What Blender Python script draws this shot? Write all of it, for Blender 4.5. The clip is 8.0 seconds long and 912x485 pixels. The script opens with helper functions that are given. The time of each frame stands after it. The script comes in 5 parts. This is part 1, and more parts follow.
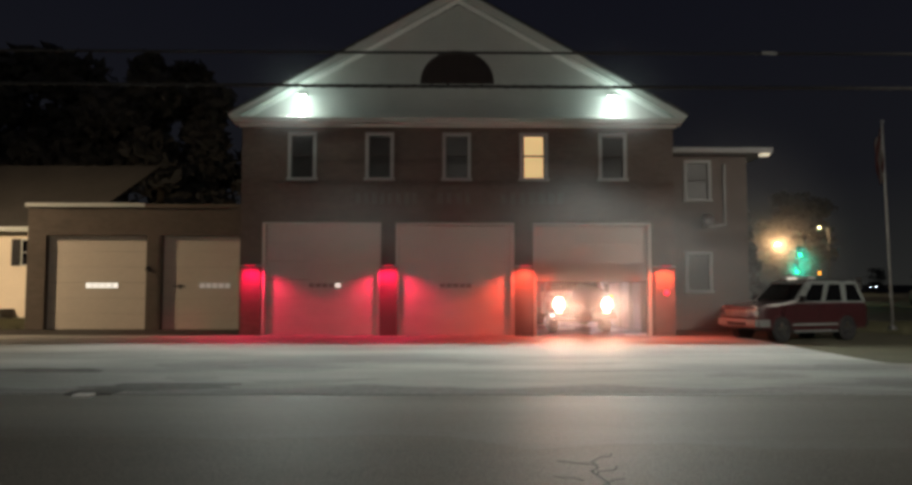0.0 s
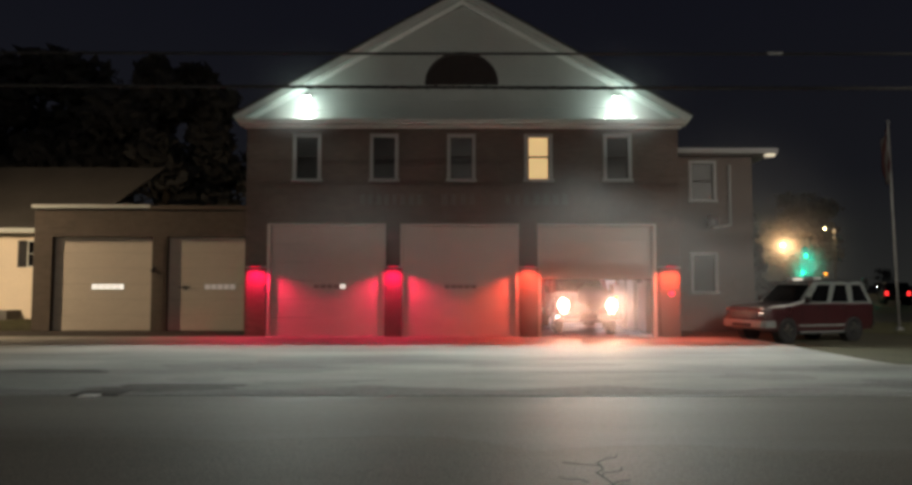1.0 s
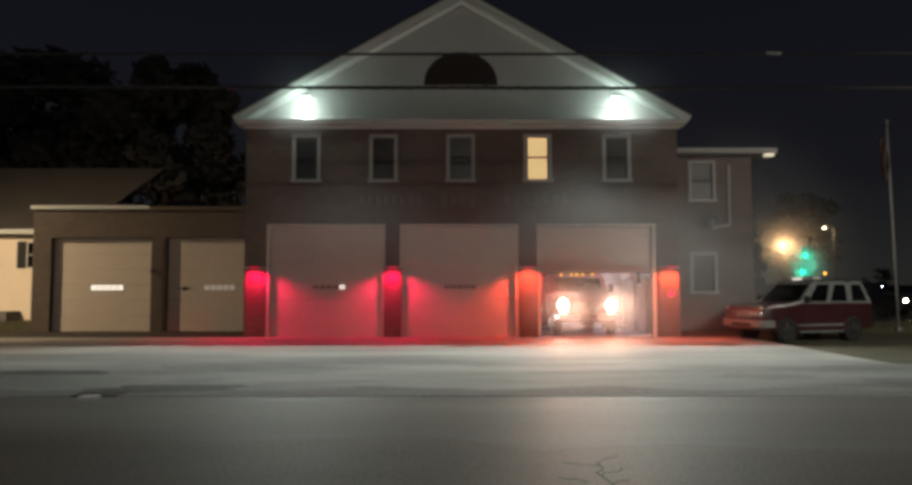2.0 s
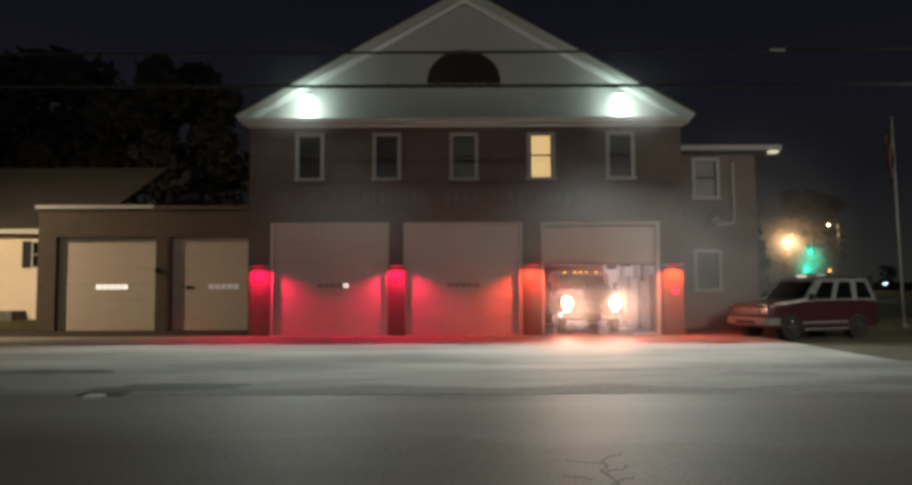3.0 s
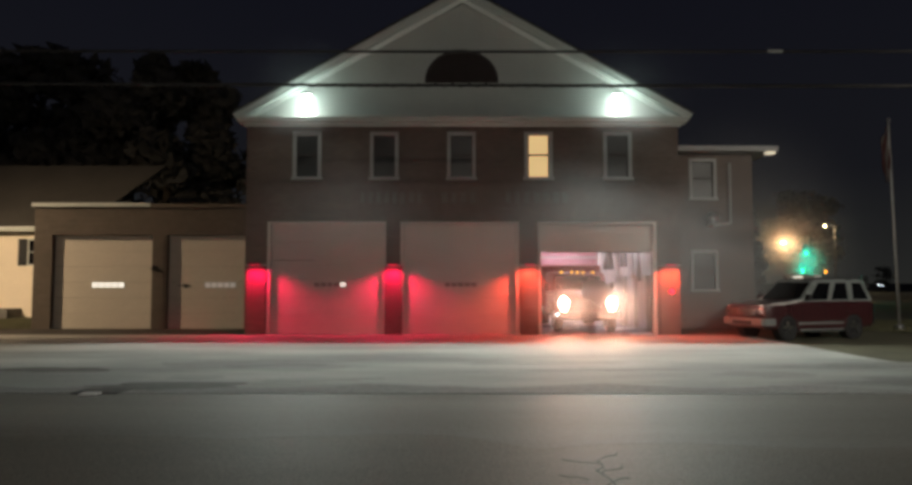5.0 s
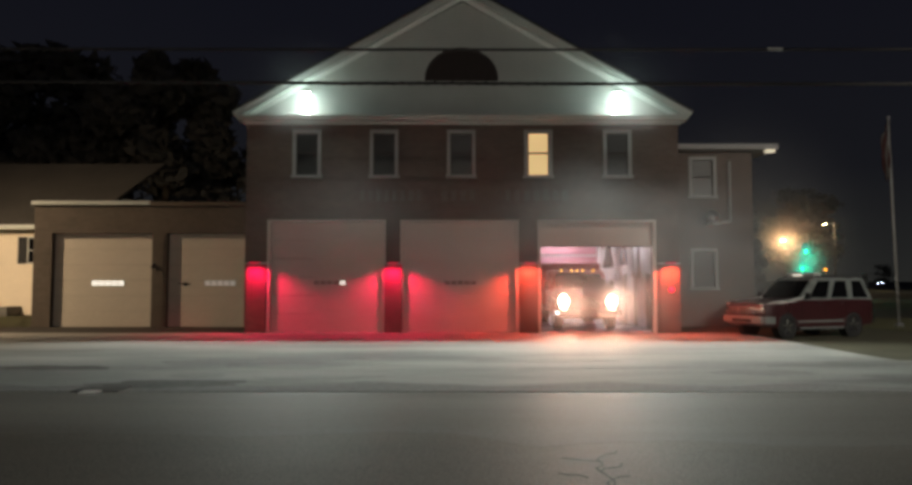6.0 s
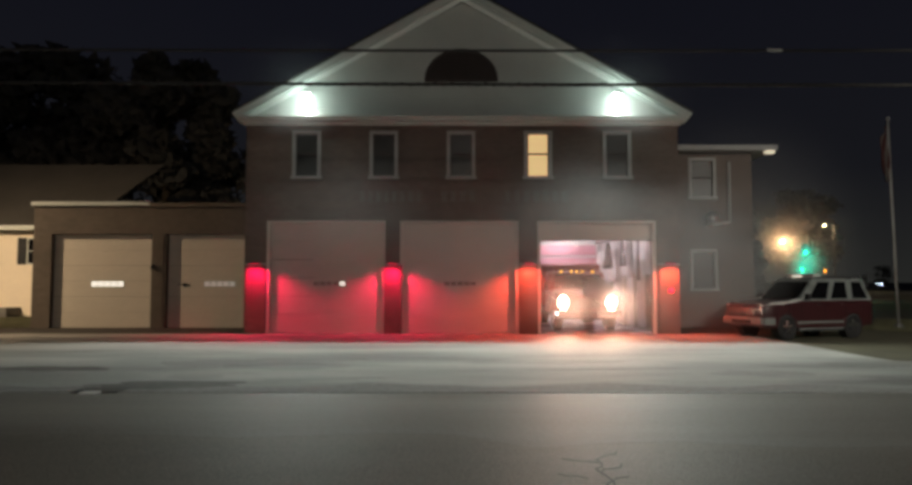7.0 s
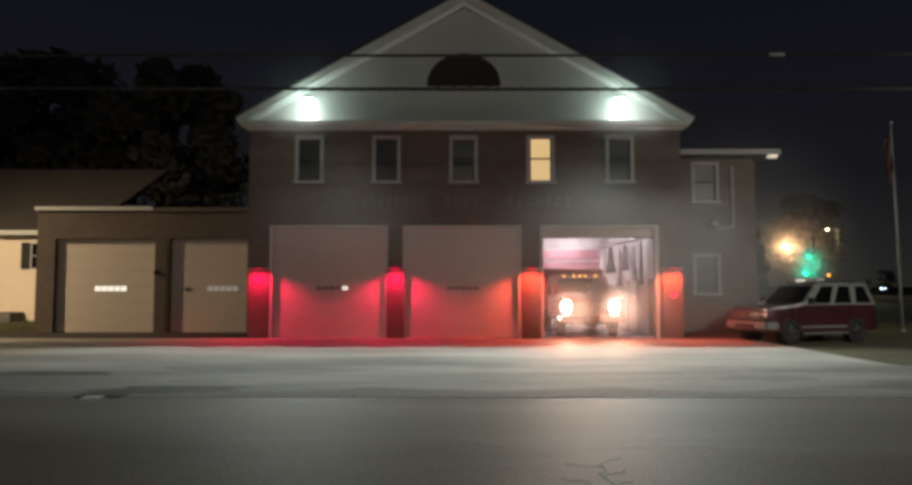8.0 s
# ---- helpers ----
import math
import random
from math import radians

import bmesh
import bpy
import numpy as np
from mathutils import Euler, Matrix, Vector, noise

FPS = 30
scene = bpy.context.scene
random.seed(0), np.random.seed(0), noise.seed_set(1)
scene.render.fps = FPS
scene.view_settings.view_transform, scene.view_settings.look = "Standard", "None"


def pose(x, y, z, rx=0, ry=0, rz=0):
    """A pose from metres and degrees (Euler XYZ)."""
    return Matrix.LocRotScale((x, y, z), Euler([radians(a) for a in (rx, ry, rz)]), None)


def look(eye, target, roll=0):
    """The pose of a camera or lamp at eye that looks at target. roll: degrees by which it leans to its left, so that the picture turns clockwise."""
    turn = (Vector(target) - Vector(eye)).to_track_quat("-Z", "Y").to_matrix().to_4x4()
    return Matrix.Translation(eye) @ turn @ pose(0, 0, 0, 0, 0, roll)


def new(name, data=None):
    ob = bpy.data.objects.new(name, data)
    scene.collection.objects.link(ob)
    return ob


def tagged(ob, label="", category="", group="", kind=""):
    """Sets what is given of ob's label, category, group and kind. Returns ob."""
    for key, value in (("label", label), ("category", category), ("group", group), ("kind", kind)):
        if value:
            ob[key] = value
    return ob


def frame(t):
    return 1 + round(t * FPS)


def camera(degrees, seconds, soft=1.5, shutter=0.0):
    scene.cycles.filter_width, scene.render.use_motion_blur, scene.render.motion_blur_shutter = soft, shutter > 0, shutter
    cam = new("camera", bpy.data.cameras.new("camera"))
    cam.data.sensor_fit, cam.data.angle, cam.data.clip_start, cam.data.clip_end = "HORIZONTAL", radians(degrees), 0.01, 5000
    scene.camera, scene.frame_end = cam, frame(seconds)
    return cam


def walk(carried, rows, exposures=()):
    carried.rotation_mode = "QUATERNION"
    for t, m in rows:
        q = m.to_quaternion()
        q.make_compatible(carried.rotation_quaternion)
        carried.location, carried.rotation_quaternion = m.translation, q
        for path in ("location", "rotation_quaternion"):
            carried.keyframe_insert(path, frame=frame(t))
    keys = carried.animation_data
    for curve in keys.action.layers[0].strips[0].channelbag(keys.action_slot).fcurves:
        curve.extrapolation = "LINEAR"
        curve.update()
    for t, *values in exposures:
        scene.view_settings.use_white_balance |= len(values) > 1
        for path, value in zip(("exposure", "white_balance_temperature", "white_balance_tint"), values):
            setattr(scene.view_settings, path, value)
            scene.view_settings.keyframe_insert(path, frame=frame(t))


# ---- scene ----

# ---- camera: held in the hand, standing still, with a slight sway ----
cam = camera(66.0, 8.0, soft=3.3)
EYE = (0.0, 0.0, 1.65)
SWAY = [  # seconds, tilt up, turn left, roll
    (0.0, 3.341, -0.410, 0.094), (0.5, 3.456, -0.186, 0.102), (1.0, 3.424, -0.033, 0.060), (1.5, 3.500, -0.182, 0.009),
    (3.0, 3.310, 0.219, -0.228), (3.5, 3.345, 0.067, -0.229), (4.0, 3.315, 0.065, -0.082), (4.5, 3.318, 0.000, 0.000),
    (6.0, 3.113, -0.036, 0.012), (6.5, 3.187, -0.037, 0.025), (7.0, 3.187, -0.061, 0.027), (7.5, 3.325, 0.092, 0.004),
    (8.0, 3.554, 0.158, -0.003)]
walk(cam, [(t, pose(*EYE, 90 + up, 0, turn) @ pose(0, 0, 0, 0, 0, roll)) for t, up, turn, roll in SWAY])

# ---- plan (metres) ----
FY = 22.4            # front of the fire station
FL, FR = -6.72, 7.16  # its sides
MID = 0.22
EAVE = 6.77
APEX = 10.95
BAYS = (-4.12, 0.13, 4.51)   # centres of the three bay doors
BAY_W, BAY_H = 3.64, 3.54
PIERS = (-6.33, -1.98, 2.33, 6.80)
WY = 25.2            # front of the low garage wing
FLOODS = (-4.80, 5.20)

# ---- night sky ----
world = bpy.data.worlds.new("night")
scene.world = world
world.use_nodes = True
wn = world.node_tree
bg = wn.nodes["Background"]
geo = wn.nodes.new("ShaderNodeTexCoord")
sep = wn.nodes.new("ShaderNodeSeparateXYZ")
ramp = wn.nodes.new("ShaderNodeValToRGB")
ramp.color_ramp.elements[0].position, ramp.color_ramp.elements[0].color = 0.0, (0.0175, 0.0178, 0.0165, 1)
ramp.color_ramp.elements[1].position, ramp.color_ramp.elements[1].color = 0.55, (0.0036, 0.0039, 0.0085, 1)
low = ramp.color_ramp.elements.new(0.14)
low.color = (0.0078, 0.0081, 0.0104, 1)
wn.links.new(geo.outputs["Generated"], sep.inputs[0])
wn.links.new(sep.outputs["Z"], ramp.inputs[0])
wn.links.new(ramp.outputs[0], bg.inputs["Color"])
bg.inputs["Strength"].default_value = 1.0


def lamp(name, kind, place, target, watts, colour, size=0.1, cone=120, blend=0.3):
    data = bpy.data.lights.new(name, kind)
    data.energy, data.color = watts, colour
    if kind == "AREA":
        data.shape, data.size, data.size_y = "RECTANGLE", size[0], size[1]
    else:
        data.shadow_soft_size = size
    if kind == "SPOT":
        data.spot_size, data.spot_blend = radians(cone), blend
    ob = new(name, data)
    ob.matrix_world = look(place, target)
    return ob


# floodlights on the gable, red lamps on the piers, headlights, street lamp, bay lighting
for fx, watts, reach in zip(FLOODS, (2250, 3800), (3.9, 4.6)):
    lamp("floodlight_lamp", "SPOT", (fx, FY - 0.125, 7.575), (fx, FY - reach, 0.0), watts, (0.92, 1.0, 0.92), 0.05, 98, 0.8)
for fx in FLOODS:
    lamp("floodlight_spill", "SPOT", (fx, FY - 0.12, 7.60), (fx, FY - 0.06, 6.9), 26, (0.84, 1.0, 0.93), 0.03, 84, 1.0)
    lamp("floodlight_spill", "POINT", (fx, FY - 0.26, 7.52), (fx, FY, 7.3), 10, (0.76, 1.0, 0.92), 0.05)
    lamp("floodlight_spill", "POINT", (fx, FY - 0.75, 7.45), (fx, FY, 7.3), 24, (0.76, 1.0, 0.92), 0.07)
for px, watts, warm, cool in zip(PIERS, (215, 215, 290, 280), (0.004, 0.006, 0.07, 0.085), (0.075, 0.075, 0.035, 0.03)):
    lamp("pier_lamp", "SPOT", (px, FY - 0.46, 2.18), (px, FY - 0.30, 0.0), watts, (1.0, warm, cool), 0.10, 150, 0.5)
for hx in (3.575, 5.155):
    lamp("headlight_bulb", "SPOT", (hx * 0.985, 23.05, 0.96), (hx * 0.88, 20, 1.0), 40, (1.0, 0.42, 0.22), 0.08, 150, 0.4)
    lamp("headlight_lamp", "SPOT", (hx * 0.985, 22.84, 0.90), (hx - 1.5, 7.0, 0.4), 1000, (1.0, 0.57, 0.38), 0.10, 60, 1.0)
lamp("street_lamp_light", "SPOT", (-24.0, 20.0, 8.6), (-20.5, 26.4, 0.0), 9000, (1.0, 0.74, 0.46), 0.2, 143, 1.0)
lamp("street_lamp_light", "SPOT", (15.0, 0.0, 9.0), (14.0, 23.0, 0.4), 9300, (1.0, 0.94, 0.80), 0.3, 54, 1.0)
lamp("street_lamp_light", "SPOT", (5.0, -16.0, 9.0), (0.5, 24.0, 4.0), 3500, (1.0, 0.92, 0.80), 0.3, 70, 0.5)
for lx, ly, watts in ((6.05, 25.4, 62), (4.7, 28.4, 120), (4.7, 31.0, 80)):
    lamp("bay_light_lamp", "AREA", (lx, ly, 4.12), (lx, ly, 0), watts, (1.0, 0.90, 0.95), (0.25, 1.4))
lamp("far_street_light", "POINT", (63.2, 119.4, 11.0), (63, 119, 0), 2400, (1.0, 0.84, 0.56), 0.3)
lamp("far_street_light", "POINT", (32.58, 69.6, 5.60), (32.6, 69.8, 0), 1300, (1.0, 0.58, 0.26), 0.25)
for sx, sy, sz in ((31.71, 63.55, 4.28), (31.51, 63.85, 2.72)):
    lamp("signal_lamp", "POINT", (sx, sy, sz), (sx, 0, sz), 190, (0.0, 1.0, 0.62), 0.12)


# ---- materials ----
def mat(name, colour, rough=0.6, metal=0.0, vary=0.25, fine=40.0, coarse=1.5, bump=0.1, emit=None, power=0.0, coat=0.0, stretch=1.0, spread=0.4):
    m = bpy.data.materials.new(name)
    m.use_nodes = True
    nt = m.node_tree
    p = nt.nodes["Principled BSDF"]
    tc = nt.nodes.new("ShaderNodeTexCoord")
    n1, n2 = nt.nodes.new("ShaderNodeTexNoise"), nt.nodes.new("ShaderNodeTexNoise")
    n1.inputs["Scale"].default_value, n2.inputs["Scale"].default_value = fine, coarse
    n1.inputs["Detail"].default_value, n2.inputs["Detail"].default_value = 3, 5
    mp = nt.nodes.new("ShaderNodeMapping")
    mp.inputs["Scale"].default_value = (stretch, 1, 1)
    nt.links.new(tc.outputs["Object"], mp.inputs["Vector"])
    nt.links.new(tc.outputs["Object"], n1.inputs["Vector"])
    nt.links.new(mp.outputs[0], n2.inputs["Vector"])
    mixn = nt.nodes.new("ShaderNodeMath")
    mixn.operation = "ADD"
    nt.links.new(n1.outputs["Fac"], mixn.inputs[0])
    nt.links.new(n2.outputs["Fac"], mixn.inputs[1])
    rp = nt.nodes.new("ShaderNodeMapRange")
    rp.inputs["From Min"].default_value, rp.inputs["From Max"].default_value = 1 - spread, 1 + spread
    rp.inputs["To Min"].default_value, rp.inputs["To Max"].default_value = 1 - vary, 1 + vary
    nt.links.new(mixn.outputs[0], rp.inputs["Value"])
    mul = nt.nodes.new("ShaderNodeVectorMath")
    mul.operation = "SCALE"
    mul.inputs[0].default_value = colour
    nt.links.new(rp.outputs[0], mul.inputs["Scale"])
    nt.links.new(mul.outputs[0], p.inputs["Base Color"])
    rr = nt.nodes.new("ShaderNodeMapRange")
    rr.inputs["To Min"].default_value, rr.inputs["To Max"].default_value = max(0.02, rough - 0.12), min(1.0, rough + 0.12)
    nt.links.new(n2.outputs["Fac"], rr.inputs["Value"])
    nt.links.new(rr.outputs[0], p.inputs["Roughness"])
    p.inputs["Metallic"].default_value = metal
    p.inputs["Coat Weight"].default_value = coat
    if bump:
        b = nt.nodes.new("ShaderNodeBump")
        b.inputs["Strength"].default_value, b.inputs["Distance"].default_value = bump, 0.02
        nt.links.new(n1.outputs["Fac"], b.inputs["Height"])
        nt.links.new(b.outputs[0], p.inputs["Normal"])
    if emit:
        p.inputs["Emission Color"].default_value = (*emit, 1)
        p.inputs["Emission Strength"].default_value = power
    return m


def brick_mat(name, a, b, mortar):
    m = mat(name, a, 0.85, 0, 0.3, 30, 0.7, 0.2)
    nt = m.node_tree
    p = nt.nodes["Principled BSDF"]
    tc = nt.nodes.new("ShaderNodeTexCoord")
    sp, cb = nt.nodes.new("ShaderNodeSeparateXYZ"), nt.nodes.new("ShaderNodeCombineXYZ")
    add = nt.nodes.new("ShaderNodeMath")
    nt.links.new(tc.outputs["Object"], sp.inputs[0])
    nt.links.new(sp.outputs["X"], add.inputs[0])
    nt.links.new(sp.outputs["Y"], add.inputs[1])
    nt.links.new(add.outputs[0], cb.inputs["X"])
    nt.links.new(sp.outputs["Z"], cb.inputs["Y"])
    br = nt.nodes.new("ShaderNodeTexBrick")
    br.inputs["Scale"].default_value = 1.0
    br.inputs["Brick Width"].default_value, br.inputs["Row Height"].default_value, br.inputs["Mortar Size"].default_value = 0.21, 0.075, 0.006
    br.inputs["Color1"].default_value, br.inputs["Color2"].default_value, br.inputs["Mortar"].default_value = (*a, 1), (*b, 1), (*mortar, 1)
    nt.links.new(cb.outputs[0], br.inputs["Vector"])
    old = p.inputs["Base Color"].links[0].from_node
    vm = nt.nodes.new("ShaderNodeVectorMath")
    vm.operation = "MULTIPLY"
    old.inputs[0].default_value = (1, 1, 1)
    nt.links.new(br.outputs["Color"], vm.inputs[0])
    nt.links.new(old.outputs[0], vm.inputs[1])
    nt.links.new(vm.outputs[0], p.inputs["Base Color"])
    bp = nt.nodes.new("ShaderNodeBump")
    bp.inputs["Strength"].default_value, bp.inputs["Distance"].default_value, bp.invert = 0.6, 0.01, True
    nt.links.new(br.outputs["Fac"], bp.inputs["Height"])
    nt.links.new(p.inputs["Normal"].links[0].from_node.outputs[0], bp.inputs["Normal"])
    nt.links.new(bp.outputs[0], p.inputs["Normal"])
    return m


def glow(name, colour, power):
    m = bpy.data.materials.new(name)
    m.use_nodes = True
    p = m.node_tree.nodes["Principled BSDF"]
    p.inputs["Base Color"].default_value = (*[min(0.8, c) for c in colour], 1)
    p.inputs["Emission Color"].default_value = (*colour, 1)
    p.inputs["Emission Strength"].default_value = power
    return m


M_FRAME = mat("dingy_window_frame_paint", (0.37, 0.36, 0.35), 0.6, 0, 0.15, 30, 1, 0.05)
M_BROWNTRIM = mat("dark_brown_coping", (0.10, 0.075, 0.055), 0.6, 0, 0.2, 20, 1, 0.05)
M_CABLE = mat("weathered_cable_sheath", (0.04, 0.038, 0.036), 0.7, 0, 0.2, 30, 4)
M_BRICK = brick_mat("red_brick", (0.155, 0.108, 0.090), (0.122, 0.085, 0.071), (0.18, 0.165, 0.15))
M_TANBRICK = brick_mat("tan_brick", (0.105, 0.078, 0.06), (0.08, 0.06, 0.045), (0.13, 0.115, 0.10))
M_TRIM = mat("white_painted_trim", (0.50, 0.525, 0.495), 0.5, 0, 0.1, 30, 1, 0.05)
M_RAKE = mat("lit_white_paint", (0.84, 0.85, 0.82), 0.4, 0, 0.06, 30, 1, 0.04)
M_SIDING = mat("white_clapboard_paint", (0.56, 0.57, 0.54), 0.55, 0, 0.12, 25, 0.8, 0.08)
M_LOUVRE = mat("dark_louvre_paint", (0.05, 0.035, 0.032), 0.7, 0, 0.3, 20, 2)
M_ROOF = mat("asphalt_shingle", (0.062, 0.057, 0.052), 0.9, 0, 0.35, 12, 0.8, 0.4)
M_DOOR = mat("ribbed_steel_door_paint", (0.60, 0.55, 0.50), 0.45, 0, 0.10, 15, 0.9, 0.05)
M_DOOR2 = mat("cream_garage_door_paint", (0.56, 0.50, 0.42), 0.5, 0, 0.10, 15, 0.9, 0.05)
M_GLASS = mat("dark_window_glass", (0.010, 0.010, 0.012), 0.08, 0, 0.2, 3, 1, 0)
M_CARGLASS = mat("tinted_car_glass", (0.006, 0.006, 0.007), 0.12, 0, 0.2, 3, 1, 0)
M_CARGLASS.node_tree.nodes["Principled BSDF"].inputs["Specular IOR Level"].default_value = 0.22
for old_link in list(M_CARGLASS.node_tree.nodes["Principled BSDF"].inputs["Roughness"].links):
    M_CARGLASS.node_tree.links.remove(old_link)
M_CARGLASS.node_tree.nodes["Principled BSDF"].inputs["Roughness"].default_value = 0.03
# Pane brown is raised from black to imitate veiling glare.
M_DUSKPANE = mat("glare_lifted_pane", (0.034, 0.029, 0.027), 0.4, 0, 0.3, 3, 1.2, 0)
M_BLIND = glow("lit_window_blind", (1.0, 0.66, 0.30), 0.62)
M_CONCRETE = mat("apron_concrete", (0.345, 0.340, 0.318), 0.78, 0, 0.46, 45, 0.55, 0.12, stretch=0.3, spread=0.2)
M_ASPHALT = mat("street_asphalt", (0.190, 0.168, 0.142), 0.61, 0, 0.44, 50, 0.4, 0.15, stretch=0.12, spread=0.2)
M_SHOULDER = mat("worn_pale_asphalt", (0.212, 0.194, 0.170), 0.62, 0, 0.4, 50, 0.4, 0.15, stretch=0.12, spread=0.2)
M_GUTTER = mat("dirty_gutter_concrete", (0.26, 0.25, 0.235), 0.8, 0, 0.4, 8, 1.2, 0.25, stretch=0.25)
M_DARKASPHALT = mat("dark_asphalt", (0.044, 0.044, 0.042), 0.85, 0, 0.3, 20, 0.6, 0.4)
M_SMUDGE = mat("smudged_concrete", (0.285, 0.28, 0.262), 0.78, 0, 0.46, 45, 0.55, 0.12, stretch=0.3, spread=0.2)
M_STAIN = mat("oil_stained_concrete", (0.13, 0.125, 0.115), 0.75, 0, 0.45, 8, 1.6, 0.25)
M_BROWN = mat("shade_brown_asphalt", (0.026, 0.020, 0.016), 0.85, 0, 0.4, 12, 1.2, 0.3)
M_CRACK = mat("crack_filler_tar", (0.02, 0.018, 0.016), 0.6, 0, 0.3, 20, 2)
M_EARTH = mat("lawn_soil", (0.080, 0.074, 0.046), 0.95, 0, 0.4, 15, 0.7, 0.5)
M_GRASS = mat("lawn_grass_blades", (0.115, 0.110, 0.060), 0.8, 0, 0.4, 6, 0.5, 0)
M_LEAF = mat("night_foliage", (0.090, 0.088, 0.084), 0.85, 0, 0.4, 3, 0.4, 0)
M_BARK = mat("bark", (0.07, 0.055, 0.04), 0.9, 0, 0.4, 18, 2, 0.6)
M_BLACK = mat("black_rubber", (0.016, 0.016, 0.017), 0.7, 0, 0.2, 30, 4)
M_METAL = mat("galvanised_steel", (0.45, 0.45, 0.45), 0.4, 1.0, 0.15, 20, 3, 0.05)
M_CHROME = mat("chrome", (0.75, 0.75, 0.75), 0.14, 1.0, 0.08, 20, 3, 0)
M_DARKPAINT = mat("dark_painted_steel", (0.03, 0.03, 0.032), 0.5, 0, 0.2, 20, 2)
M_SILVER = mat("silver_grey_car_paint", (0.19, 0.205, 0.20), 0.3, 0, 0.06, 6, 1, 0, coat=0.6)
M_REDPAINT = mat("fire_red_car_paint", (0.046, 0.013, 0.015), 0.3, 0, 0.08, 6, 1, 0, coat=0.6)
M_TRUCKRED = mat("truck_red_paint", (0.19, 0.020, 0.018), 0.6, 0, 0.12, 6, 1, 0)
M_WHITEPAINT = mat("white_car_paint", (0.62, 0.62, 0.60), 0.3, 0, 0.06, 6, 1, 0, coat=0.6)
M_GREYPAINT = mat("dark_car_paint", (0.02, 0.02, 0.022), 0.3, 0, 0.1, 6, 1, 0, coat=0.6)
M_PLASTER = mat("white_interior_plaster", (0.68, 0.66, 0.66), 0.7, 0, 0.12, 8, 0.9, 0.1)
M_PINK = mat("pink_lit_wall_paint", (0.60, 0.31, 0.36), 0.6, 0, 0.15, 8, 1)
M_FLOOR = mat("sealed_bay_floor", (0.52, 0.51, 0.51), 0.26, 0, 0.2, 10, 0.8, 0.05)
M_LETTER = mat("weathered_letter_paint", (0.17, 0.145, 0.135), 0.8, 0, 0.2, 20, 2)
M_PALECLOTH = mat("pale_canvas_cloth", (0.55, 0.52, 0.51), 0.9, 0, 0.3, 25, 3, 0.3)
M_GREYCLOTH = mat("grey_turnout_cloth", (0.24, 0.22, 0.22), 0.9, 0, 0.3, 25, 3, 0.3)
M_CLOTH = mat("dark_turnout_cloth", (0.10, 0.085, 0.075), 0.9, 0, 0.3, 25, 3, 0.3)
M_HOUSEWALL = mat("cream_house_siding", (0.76, 0.66, 0.52), 0.6, 0, 0.08, 12, 1, 0.05)
M_POLE = mat("weathered_pole_paint", (0.24, 0.23, 0.22), 0.5, 0, 0.15, 20, 2, 0.05)
M_FLAG = mat("red_flag_cloth", (0.12, 0.035, 0.035), 0.85, 0, 0.3, 12, 2, 0.1)
M_FLAGW = mat("white_flag_cloth", (0.22, 0.20, 0.19), 0.85, 0, 0.1, 12, 2, 0.1)
G_FLOOD = glow("floodlight_lens", (0.88, 1.0, 0.94), 40)
G_RED = glow("red_lamp_lens", (1.0, 0.02, 0.08), 1.1)
G_REDDOT = glow("red_button_light", (1.0, 0.02, 0.06), 2.6)
G_HEAD = glow("headlight_lens", (1.0, 0.82, 0.60), 18)
G_AMBER = glow("amber_marker_lens", (1.0, 0.46, 0.012), 2.6)
G_GREEN = glow("green_signal_lens", (0.07, 1.0, 0.28), 3.2)
G_SODIUM = glow("sodium_lamp_lens", (1.0, 0.66, 0.30), 60)
G_ORANGE = glow("orange_signal_lens", (1.0, 0.30, 0.02), 5)
G_TAIL = glow("tail_light_lens", (1.0, 0.03, 0.03), 2.6)
G_WHITE = glow("white_lamp_lens", (0.85, 0.95, 1.0), 5)
G_TUBE = glow("bay_fluorescent_tube", (1.0, 0.94, 0.97), 1.6)
G_BARGLINT = glow("roof_bar_glint", (1.0, 0.92, 0.74), 0.9)
G_BLUEHEAD = glow("cold_white_headlight_lens", (0.75, 0.9, 1.0), 40)
G_STRIP = glow("lit_door_pane", (1.0, 0.93, 0.80), 0.85)
G_STRIPDIM = glow("dim_lit_door_pane", (0.9, 0.9, 0.85), 0.10)
# Unlit panes are paled so their colour carries the haze before them.
M_PALEPANE = mat("haze_paled_pane", (0.30, 0.25, 0.23), 0.3, 0, 0.2, 20, 3, 0)


